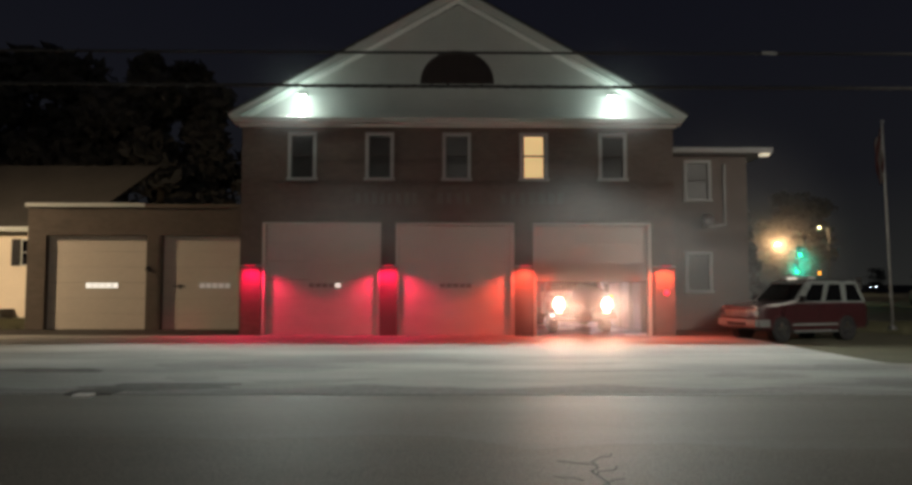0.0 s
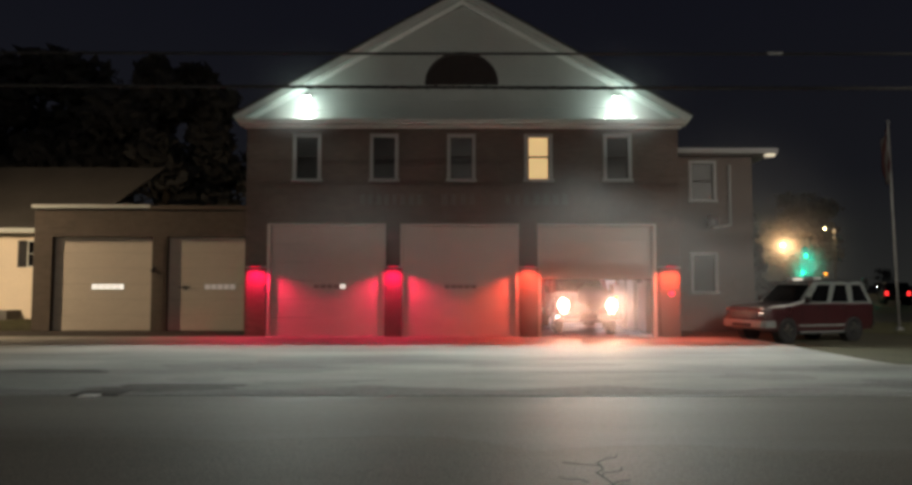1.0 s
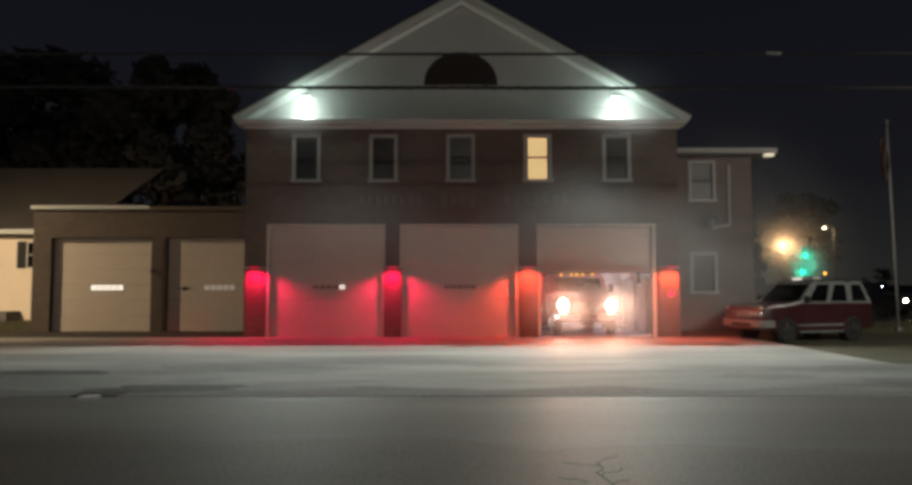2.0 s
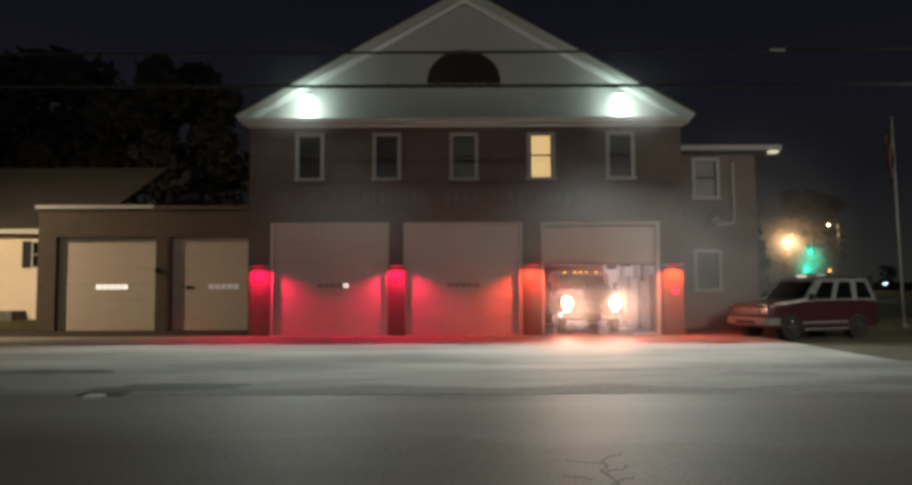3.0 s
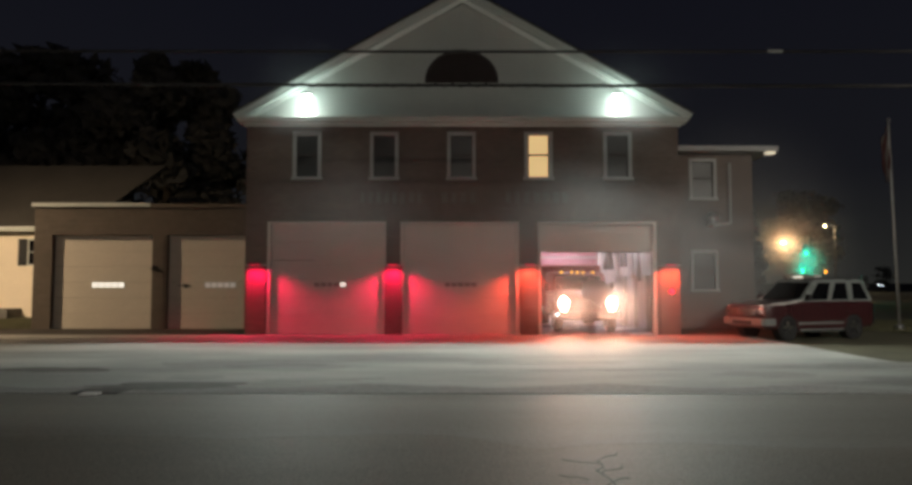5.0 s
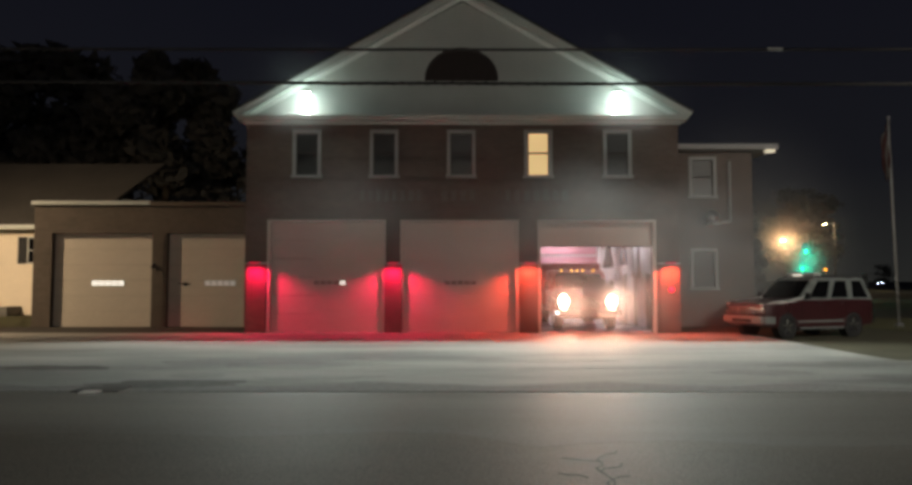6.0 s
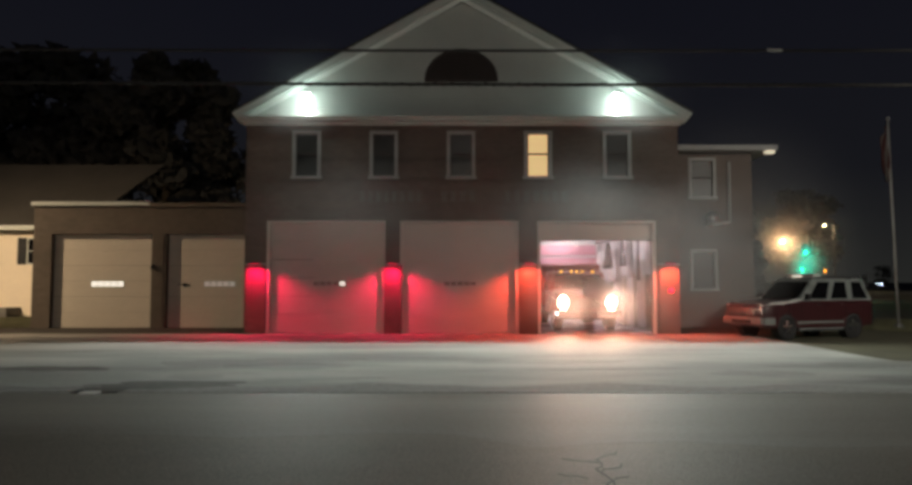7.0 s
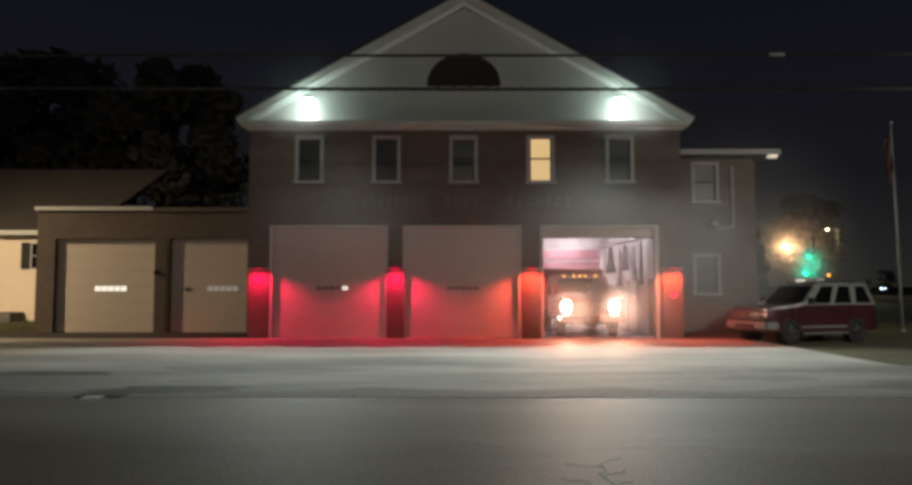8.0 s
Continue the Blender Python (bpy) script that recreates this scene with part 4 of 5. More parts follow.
def suv_body(car, paint, upper, hood_mat, L=5.05, W=1.96, lit=None, tail=None, simple=False):
    hw = W / 2
    bm = bmesh.new()
    loft(bm, [ring_x(2.47, hw * 0.86, 0.52, 0.98, 0.08), ring_x(2.38, hw * 0.94, 0.42, 1.06, 0.08), ring_x(2.0, hw, 0.36, 1.11, 0.09), ring_x(1.0, hw, 0.34, 1.17, 0.09),
              ring_x(0.8, hw, 0.34, 1.19, 0.07), ring_x(-1.2, hw, 0.34, 1.20, 0.07), ring_x(-2.3, hw * 0.99, 0.38, 1.19, 0.07), ring_x(-2.44, hw * 0.95, 0.5, 1.15, 0.07)])
    body = part("body", bm, paint, car, smooth=True)
    # bonnet skin
    bm = bmesh.new()
    loft(bm, [[(2.40, hw * 0.90, 1.055), (2.40, -hw * 0.90, 1.055), (2.40, -hw * 0.84, 1.085), (2.40, hw * 0.84, 1.085)],
              [(1.9, hw * 0.97, 1.10), (1.9, -hw * 0.97, 1.10), (1.9, -hw * 0.86, 1.15), (1.9, hw * 0.86, 1.15)],
              [(0.85, hw * 0.98, 1.165), (0.85, -hw * 0.98, 1.165), (0.85, -hw * 0.86, 1.235), (0.85, hw * 0.86, 1.235)]])
    part("bonnet", bm, hood_mat, car)
    # cabin: pillars and roof
    z0, z1 = 1.18, 1.86
    lo, hi = (0.92, -2.40, hw * 0.965), (0.12, -2.12, hw * 0.80)

    def at(fx, side, f):
        """A point on the cabin's side: fx along it, f up it."""
        xf, xr = lo[0] + (hi[0] - lo[0]) * f, lo[1] + (hi[1] - lo[1]) * f
        return (xf + (xr - xf) * fx, side * (lo[2] + (hi[2] - lo[2]) * f), z0 + (z1 - z0) * f)

    bm = bmesh.new()
    rings = []
    for f in (0.0, 0.5, 0.9, 0.985, 1.0):
        s = 1.0 if f < 0.95 else (0.97 if f < 0.99 else 0.9)
        a, b, c, d = at(0, 1, f), at(0, -1, f), at(1, -1, f), at(1, 1, f)
        m = Vector(((a[0] + d[0]) / 2, 0, 0))
        rings.append([tuple(m + (Vector(p) - m) * (s if False else 1)) if s == 1 else (m.x + (p[0] - m.x) * s, p[1] * s, p[2]) for p in (a, b, c, d)])
    loft(bm, rings)
    cab = part("cabin", bm, upper, car, "pale roof and window pillars")
    for side in (1, -1):
        for f0, f1 in ((0.09, 0.36), (0.40, 0.66), (0.71, 0.95)):
            q = [at(f0 + 0.02, side, 0.08), at(f1, side, 0.08), at(f1 - 0.015, side, 0.84), at(f0 + 0.05 if f0 > 0.1 else f0 + 0.03, side, 0.84)]
            bm = bmesh.new()
            panel(bm, q if side > 0 else q[::-1], 0.012)
            part("side_window", bm, M_CARGLASS, cab)
    q = [at(0, 1, 0.08), at(0, -1, 0.08), at(0, -1, 0.86), at(0, 1, 0.86)]
    q = [(p[0] + 0.012, p[1] * 0.9, p[2]) for p in q]
    part("windscreen", panel(bmesh.new(), q, 0.012), M_CARGLASS, cab)
    q = [at(1, 1, 0.12), at(1, -1, 0.12), at(1, -1, 0.84), at(1, 1, 0.84)]
    q = [(p[0] - 0.012, p[1] * 0.88, p[2]) for p in q]
    part("rear_window", panel(bmesh.new(), q, 0.012), M_CARGLASS, cab)
    for x in (1.50, -1.45):
        for s in (1, -1):
            bm = bmesh.new()
            n = 20
            for i in range(n):
                a0, a1 = math.pi * i / n, math.pi * (i + 1) / n
                o = [(x + r * math.cos(a), 0.39 + r * math.sin(a)) for r, a in ((0.40, a0), (0.47, a0), (0.47, a1), (0.40, a1))]
                prism(bm, o, s * (hw - 0.05), s * (hw + 0.018))
            part("wheel_arch", bm, paint, car)
            part("arch_liner", tube(bmesh.new(), (x, s * (hw - 0.3), 0.40), (x, s * (hw + 0.006), 0.40), 0.41, n=24), M_BLACK, car)
            wheel(car, x, s * (hw - 0.10), 0.385, 0.25, M_CHROME)
    if simple:
        return body
    # front: chrome bumper, grille, headlights
    bm = bmesh.new()
    box(bm, 2.36, 2.56, -hw * 0.93, hw * 0.93, 0.47, 0.69, 0.04)
    for s in (1, -1):
        box(bm, 1.98, 2.46, s * hw * 0.97 - 0.03, s * hw * 0.97 + 0.03, 0.47, 0.69, 0.02)
    part("front_bumper", bm, M_SILVER, car, "pale front bumper")
    part("bumper_intake", B(2.50, 2.566, -0.45, 0.45, 0.50, 0.60, 0.01), M_BLACK, car)
    gr = part("grille", B(2.40, 2.485, -0.62, 0.62, 0.74, 0.99, 0.02), M_BLACK, car)
    for z in (0.80, 0.865, 0.93):
        part("grille_bar", B(2.486, 2.50, -0.60, 0.60, z - 0.012, z + 0.012, 0.004), M_CHROME, gr)
    for s in (1, -1):
        part("headlight", B(2.36, 2.47, s * 0.78 - 0.15, s * 0.78 + 0.15, 0.80, 0.98, 0.03), M_CHROME, car, "unlit chrome headlight")
        part("indicator", B(2.37, 2.468, s * 0.78 - 0.15, s * 0.78 + 0.15, 0.74, 0.79, 0.01), M_REDPAINT, car)
        mr = bmesh.new()
        box(mr, 0.62, 0.74, s * (hw + 0.02), s * (hw + 0.22), 1.22, 1.40, 0.03) if s > 0 else box(mr, 0.62, 0.74, -hw - 0.22, -hw - 0.02, 1.22, 1.40, 0.03)
        box(mr, 0.66, 0.70, min(s * (hw - 0.08), s * (hw + 0.04)), max(s * (hw - 0.08), s * (hw + 0.04)), 1.24, 1.28)
        part("side_mirror", mr, M_BLACK, car)
        part("lower_trim", B(-1.0, 1.04, min(s * hw, s * (hw + 0.018)), max(s * hw, s * (hw + 0.018)), 0.50, 0.56, 0.006), M_SILVER, car, "pale stripe along the lower doors")
        part("rocker_panel", B(-1.0, 1.04, min(s * (hw - 0.1), s * (hw + 0.012)), max(s * (hw - 0.1), s * (hw + 0.012)), 0.27, 0.36, 0.01), M_BLACK, car)
        part("roof_rail", tube(bmesh.new(), (-0.05, s * 0.66, 1.90), (-1.95, s * 0.66, 1.90), 0.018, n=8), M_BLACK, car)
        for hx in (0.10, -0.95):
            part("door_handle", B(hx - 0.09, hx + 0.09, min(s * hw, s * (hw + 0.03)), max(s * hw, s * (hw + 0.03)), 1.05, 1.085, 0.005), M_CHROME, car)
        for sx in (0.86, -0.18, -1.12):
            part("door_seam", B(sx - 0.006, sx + 0.006, min(s * hw, s * (hw + 0.003)), max(s * hw, s * (hw + 0.003)), 0.62, 1.10), M_BLACK, car)
        part("tail_light", B(-2.47, -2.40, s * 0.80 - 0.08, s * 0.80 + 0.08, 0.75, 1.15, 0.02), M_REDPAINT, car)
    part("rear_bumper", B(-2.56, -2.40, -hw * 0.94, hw * 0.94, 0.45, 0.66, 0.04), M_CHROME, car)
    return body


def parked_suv():
    car = thing("suv", (10.55, 21.66, -0.055), "red and white fire department SUV parked on the driveway", "SUV", rz=199)
    car.scale = (0.85, 0.87, 0.97)
    suv_body(car, M_REDPAINT, M_SILVER, M_REDPAINT)
    for s in (1, -1):
        bm = bmesh.new()
        loft(bm, [[(x, s * (w - 0.13), z + 0.008), (x, s * (w + 0.012), z - 0.02), (x, s * (w + 0.012), z - 0.10 + 0.02 * k), (x, s * (w - 0.13), z - 0.06)] for k, (x, w, z) in enumerate(((2.41, 0.86, 1.07), (1.95, 0.945, 1.14), (1.2, 0.965, 1.20), (0.80, 0.95, 1.26), (0.52, 0.90, 1.42)))])
        part("fender_stripe", bm, M_WHITEPAINT, car, "white stripe along the top of the wing")
        part("running_board", B(-0.95, 1.0, min(s * 0.95, s * 1.05), max(s * 0.95, s * 1.05), 0.31, 0.36, 0.01), M_SILVER, car)
    lb = part("light_bar", B(-0.42, -0.08, -0.62, 0.62, 1.885, 2.0, 0.03), M_WHITEPAINT, car, "low clear roof light bar")
    # Glowing strip that imitates a street light's glint on the roof bar.
    part("glint_lens", B(-0.079, -0.055, -0.30, 0.12, 1.905, 1.965, 0.006), G_BARGLINT, lb, "warm white strip glowing for a glint")
    part("mount", B(-0.33, -0.17, -0.5, 0.5, 1.855, 1.884), M_BLACK, lb)


def moving_car(name, label, paint, head=None):
    car = thing(name, (60, 120, 0), label, "car")
    suv_body(car, paint, paint, paint, simple=True)
    for s in (1, -1):
        part("headlight", B(2.40, 2.49, s * 0.74 - 0.13, s * 0.74 + 0.13, 0.78, 0.94, 0.03), head or G_CARHEAD, car, "lit headlight")
        part("tail_light", B(-2.48, -2.40, s * 0.78 - 0.11, s * 0.78 + 0.11, 0.80, 1.12, 0.02), G_TAIL, car, "glowing red tail light")
    return car


G_CARHEAD = glow("car_headlight_lens", (1.0, 0.74, 0.60), 30)


# ---- fire truck in the open bay: a bonneted rescue truck ----
def fire_truck():
    tk = thing("fire_truck", (4.43, 25.9, 0), "red rescue truck with headlights on inside the open bay", "fire truck", rz=-91.5)
    # here +x points out of the bay
    bm = bmesh.new()
    loft(bm, [ring_x(2.62, 0.80, 0.66, 1.16, 0.10), ring_x(2.50, 0.90, 0.60, 1.26, 0.12), ring_x(1.6, 0.96, 0.56, 1.34, 0.12), ring_x(0.95, 0.98, 0.56, 1.38, 0.12)])
    part("bonnet", bm, M_TRUCKRED, tk, smooth=True)
    bm = bmesh.new()
    loft(bm, [ring_x(0.94, 1.0, 0.56, 1.40, 0.08), ring_x(0.60, 1.01, 0.52, 1.62, 0.09), ring_x(0.30, 1.0, 0.50, 1.98, 0.12), ring_x(0.05, 1.0, 0.50, 2.04, 0.12), ring_x(-1.2, 1.0, 0.50, 2.04, 0.12), ring_x(-1.25, 0.98, 0.52, 2.0, 0.12)])
    cab = part("cab", bm, M_TRUCKRED, tk, smooth=True)
    part("windscreen", panel(bmesh.new(), [(0.90, -0.86, 1.425), (0.90, 0.86, 1.425), (0.36, 0.80, 1.88), (0.36, -0.80, 1.88)], 0.02), M_CARGLASS, cab)
    for y in (-0.35, 0.35):
        part("wiper", tube(bmesh.new(), (0.93, y, 1.44), (0.63, y + 0.35, 1.70), 0.01, n=6), M_BLACK, cab)
    bm = bmesh.new()
    box(bm, -3.55, -1.30, -1.14, 1.14, 0.75, 2.33, 0.07)
    bx = part("equipment_body", bm, M_TRUCKRED, tk, "dark red box body")
    for s in (1, -1):
        for k in range(1, 3):
            part("roller_shutter", B(-4.5 + k * 1.05, -3.55 + k * 1.05, min(s * 1.141, s * 1.155), max(s * 1.141, s * 1.155), 0.85, 2.1), M_METAL, bx)
        part("mirror_arm", tube(bmesh.new(), (0.70, s * 0.98, 1.40), (0.78, s * 1.16, 1.44), 0.02, n=8), M_BLACK, cab)
        part("side_mirror", B(0.72, 0.80, s * 1.16 - 0.08, s * 1.16 + 0.08, 1.34, 1.66, 0.02), M_BLACK, cab)
    # five amber markers along the visor
    for y in (-0.57, -0.20, 0.0, 0.20, 0.57):
        mk = part("marker_base", B(0.24, 0.335, y - 0.055, y + 0.055, 1.975, 2.04, 0.01), M_BLACK, cab)
        part("marker_lens", ball(bmesh.new(), (0.33, y, 2.02), 0.046, 0.7, 1, 0.9), G_AMBER, mk, "glowing amber marker")
    # grille, headlights, bumper
    gr = part("grille", B(2.56, 2.66, -0.46, 0.46, 0.74, 1.12, 0.02), M_DARKPAINT, tk)
    for k in range(5):
        part("grille_bar", B(2.662, 2.675, -0.44, 0.44, 0.77 + k * 0.072, 0.792 + k * 0.072, 0.004), M_CHROME, gr)
    for s in (1, -1):
        bz = part("headlight_bezel", B(2.52, 2.67, s * 0.79 - 0.20, s * 0.79 + 0.20, 0.80, 1.14, 0.05), M_CHROME, tk)
        part("headlight", ball(bmesh.new(), (2.665, s * 0.79, 0.975), 0.20, 0.35, 0.85, 1.1, 20, 12), G_HEAD, bz, "blazing round headlight", smooth=True)
        part("indicator", B(2.40, 2.52, s * 0.97 - 0.045, s * 0.97 + 0.045, 1.20, 1.27, 0.01), G_AMBER if s > 0 else M_REDPAINT, tk, "amber turn signal")
        part("fender", loft(bmesh.new(), [ring_x(2.45, 0.17, 0.62, 1.08, 0.08), ring_x(1.9, 0.20, 0.78, 1.16, 0.09), ring_x(1.25, 0.20, 0.76, 1.16, 0.09)]), M_TRUCKRED, tk, smooth=True).matrix_basis = pose(0, s * 0.92, 0)
        wheel(tk, 1.75, s * 0.90, 0.42, 0.28, M_CHROME)
        wheel(tk, -2.6, s * 0.90, 0.42, 0.32, M_CHROME)
        part("fog_lamp", ball(bmesh.new(), (2.80, s * 1.0 - 0.02, 0.60), 0.045, 0.5, 1, 1), G_WHITE if s < 0 else M_CHROME, tk, "small round bumper lamp")
        part("mudflap", B(1.18, 1.20, s * 0.90 - 0.15, s * 0.90 + 0.15, 0.12, 0.7), M_BLACK, tk)
    part("front_bumper", B(2.62, 2.80, -1.12, 1.12, 0.48, 0.72, 0.05), M_CHROME, tk, "chrome front bumper")
    part("bumper_winch", B(2.78, 2.92, -0.28, 0.28, 0.44, 0.70, 0.04), M_DARKPAINT, tk)
    part("chassis", B(-3.5, 2.5, -0.42, 0.42, 0.42, 0.62, 0.02), M_DARKPAINT, tk)
    part("axle", tube(tube(bmesh.new(), (1.75, -0.8, 0.42), (1.75, 0.8, 0.42), 0.07), (1.75, -0.02, 0.42), (1.75, 0.2, 0.42), 0.17), M_DARKPAINT, tk)
    part("rear_axle", tube(tube(bmesh.new(), (-2.6, -0.8, 0.42), (-2.6, 0.8, 0.42), 0.08), (-2.6, -0.15, 0.42), (-2.6, 0.15, 0.42), 0.2), M_DARKPAINT, tk)


# ---- street furniture ----
def signal(place, label):
    sg = thing("traffic_signal", place, label, "traffic light", "green traffic signals")
    part("housing", B(-0.19, 0.19, -0.02, 0.20, -0.28, 0.80, 0.03), M_DARKPAINT, sg)
    for k, z in enumerate((0.0, 0.31, 0.62)):
        vs = bmesh.new()
        tube(vs, (0, -0.02, z), (0, -0.2, z + 0.01), 0.15, 0.16, 16, False)
        part("visor", vs, M_DARKPAINT, sg)
        part("lens", ball(bmesh.new(), (0, -0.03, z), 0.15, 1, 0.3, 1, 16, 8), G_GREEN if k == 0 else M_DARKPAINT, sg, "lit green lens" if k == 0 else "")
    part("hanger", tube(bmesh.new(), (0, 0.09, 0.8), (0, 0.09, 1.6), 0.03), M_DARKPAINT, sg)


def street_lamp(place, h, glowing, label):
    """place is its foot; the head hangs on an arm towards -x."""
    sl = thing("street_lamp", place, label, "street lamp", "street lamps")
    part("pole", tube(bmesh.new(), (0, 0, -0.1), (0, 0, h + 0.3), 0.11, 0.07), M_BARK, sl)
    part("arm", tube(bmesh.new(), (0, 0, h + 0.2), (-1.3, 0, h + 0.35), 0.04), M_DARKPAINT, sl)
    hd = part("lamp_head", loft(bmesh.new(), [[(x, w * math.cos(a), h + 0.33 + 0.09 * math.sin(a)) for a in [2 * math.pi * i / 12 for i in range(12)]] for x, w in ((-1.95, 0.05), (-1.8, 0.16), (-1.4, 0.17), (-1.2, 0.06))]), M_DARKPAINT, sl, smooth=True)
    part("lens", ball(bmesh.new(), (-1.62, 0, h + 0.24), 0.2, 1, 0.8, 0.6), glowing, hd, smooth=True)


def flagpole(x, y):
    fp = thing("flagpole", (x, y, 0), "tall white painted flagpole with a limp flag", "flagpole")
    part("pole", tube(bmesh.new(), (0, 0, -0.1), (-0.15, 0, 7.6), 0.05, 0.034, 14), M_POLE, fp, smooth=True)
    part("base", tube(bmesh.new(), (0, 0, -0.05), (0, 0, 0.12), 0.2, 0.12, 16), M_METAL, fp)
    part("truck_ball", ball(bmesh.new(), (-0.15, 0, 7.66), 0.07), M_METAL, fp)
    bm = bmesh.new()
    n, m = 14, 10
    for side in (0,):
        g = [[bm.verts.new((-0.17 - 0.34 * (j / m) * (1 - 0.3 * (i / n)) * (0.4 + 0.6 * math.sin(math.pi * min(1, 0.15 + i / n))), 0.10 * math.sin(3.0 * j / m * 3 + 0.5 * i), 7.45 - 2.0 * i / n - 0.35 * (j / m) * (1 - i / n) - 0.15 * (j / m))) for j in range(m + 1)] for i in range(n + 1)]
        for i in range(n):
            for j in range(m):
                f = bm.faces.new((g[i][j], g[i][j + 1], g[i + 1][j + 1], g[i + 1][j]))
                f.material_index = 1 if (j // 2) % 2 else 0
    bmesh.ops.solidify(bm, geom=bm.faces[:], thickness=0.01)
    part("flag", bm, (M_FLAG, M_FLAGW), fp, "limp red and white flag", smooth=True)
    part("halyard", tube(bmesh.new(), (-0.07, -0.02, 1.2), (-0.19, -0.02, 7.5), 0.006, n=5), M_TRIM, fp)


def sweep(bm, pts, r, n=8):
    """One unbroken tube along points that run mainly in x."""
    loft(bm, [[(p.x, p.y + r * math.cos(a), p.z + r * math.sin(a)) for a in [2 * math.pi * i / n for i in range(n)]] for p in pts])
    return bm


def cable(y, za, zb, sag, r, label, wrap):
    pts = [Vector((-26 + 52 * i / 80, y, za + (zb - za) * i / 80 - sag * 4 * (i / 80) * (1 - i / 80))) for i in range(81)]
    ob = part("overhead_cable", sweep(bmesh.new(), pts, r), M_CABLE, smooth=True)
    tagged(ob, label, "cable", "overhead cables")
    if not wrap:
        zc = za - sag * 4 * 0.625 * 0.375
        part("splice_sleeve", tube(bmesh.new(), (6.32, y, zc + 0.004), (6.62, y, zc + 0.002), 0.036, n=12), M_TRIM, ob, "pale splice sleeve")
    if wrap:
        fine = []
        for i in range(1041):
            k = i / 1040
            a = i * 0.9
            fine.append(Vector((-26 + 52 * k, y + (r + 0.006) * math.cos(a), za + (zb - za) * k - sag * 4 * k * (1 - k) + (r + 0.006) * math.sin(a))))
        part("lashing_wire", sweep(bmesh.new(), fine, 0.009, 5), M_CABLE, ob)


def tree(place, h, spread, seed, leaves, label, bare=0.28, cone=False):
    tr = thing("tree", place, label, "tree", "dark trees")
    r = random.Random(seed)
    bm = bmesh.new()
    tube(bm, (0, 0, -0.2), (0.1, 0, h * 0.35), 0.32 * h / 12, 0.22 * h / 12, 10, False)
    tube(bm, (0.1, 0, h * 0.35), (0.0, 0.1, h * 0.8), 0.22 * h / 12, 0.06, 10, False)
    clumps = []
    for i in range(48):
        a = r.uniform(0, 2 * math.pi)
        f = r.uniform(bare, 0.96)
        if cone:
            rad = spread * (1 - f) * r.uniform(0.5, 1.0) + 0.1
        else:
            rad = spread * math.sqrt(max(0.05, 1 - ((f - 0.55) / 0.47) ** 2)) * r.uniform(0.45, 0.95)
        c = Vector((rad * math.cos(a), rad * math.sin(a), h * f))
        tube(bm, (0.05, 0.05, max(0.2 * h, h * f - 0.35 * rad - 0.1)), c, 0.07, 0.02, 6, False)
        clumps.append((c, spread * r.uniform(0.22, 0.38)))
    part("trunk", bm, M_BARK, tr, smooth=True)
    verts, faces = [], []
    for i in range(leaves):
        c, rad = clumps[i % len(clumps)]
        d = Vector((r.gauss(0, 1), r.gauss(0, 1), r.gauss(0, 1))).normalized() * rad * r.uniform(0.3, 1.05) ** 0.6
        p = c + Vector((d.x, d.y, d.z * 0.75))
        u = Vector((r.gauss(0, 1), r.gauss(0, 1), r.gauss(0, 0.6))).normalized()
        v = u.cross(Vector((r.gauss(0, 1), r.gauss(0, 1), r.gauss(0, 1)))).normalized()
        s = r.uniform(0.28, 0.54) * h / 12
        k = len(verts)
        verts += [tuple(p - u * s), tuple(p + v * s * 0.5), tuple(p + u * s), tuple(p - v * s * 0.5)]
        faces.append((k, k + 1, k + 2, k + 3))
    me = bpy.data.meshes.new("crown")
    me.from_pydata(verts, [], faces)
    me.materials.append(M_LEAF)
    cr = new("crown", me)
    cr.parent = tr


parked_suv()
fire_truck()
LEAVING = moving_car("car", "dark car driving away with red tail lights", M_GREYPAINT)
COMING = moving_car("car", "dark car approaching with its headlights on", M_GREYPAINT)
signal((31.87, 63.9, 4.30), "hanging traffic signal showing green")
signal((31.68, 64.2, 2.74), "lower traffic signal showing green")
street_lamp((34.2, 69.8, 0), 5.4, G_SODIUM, "street lamp glowing warm orange at the crossing")
street_lamp((16.6, 0.0, 0), 9.0, G_SODIUM, "street lamp with a warm white lamp beside the road")
street_lamp((6.6, -16.0, 0), 9.0, G_SODIUM, "street lamp with a warm white lamp across the street")
street_lamp((-22.4, 20.0, 0), 8.6, G_SODIUM, "street lamp with a warm lamp by the lawn")
flagpole(16.10, 25.6)
cable(14.0, 6.43, 6.42, 0.10, 0.028, "thick black cable strung across the street", False)
cable(14.4, 5.91, 5.78, 0.10, 0.034, "thick wrapped black cable strung across the street", True)
tree((-33.0, 55, 0), 19.0, 6.8, 3, 8500, "broad dark tree behind the house")
tree((-21.6, 52, 0), 18.2, 5.2, 5, 8500, "rounded dark tree behind the garage wing", 0.12)
tree((-26.5, 57, 0), 15.0, 6.0, 31, 7000, "dense dark tree filling the gap between two others", 0.1)
tree((-17.2, 55, 0), 12.5, 4.6, 33, 6000, "low dense dark tree close behind the brick wall", 0.06)
tree((-46, 60, 0), 18.0, 7.0, 8, 4000, "tall dark tree beyond the house")
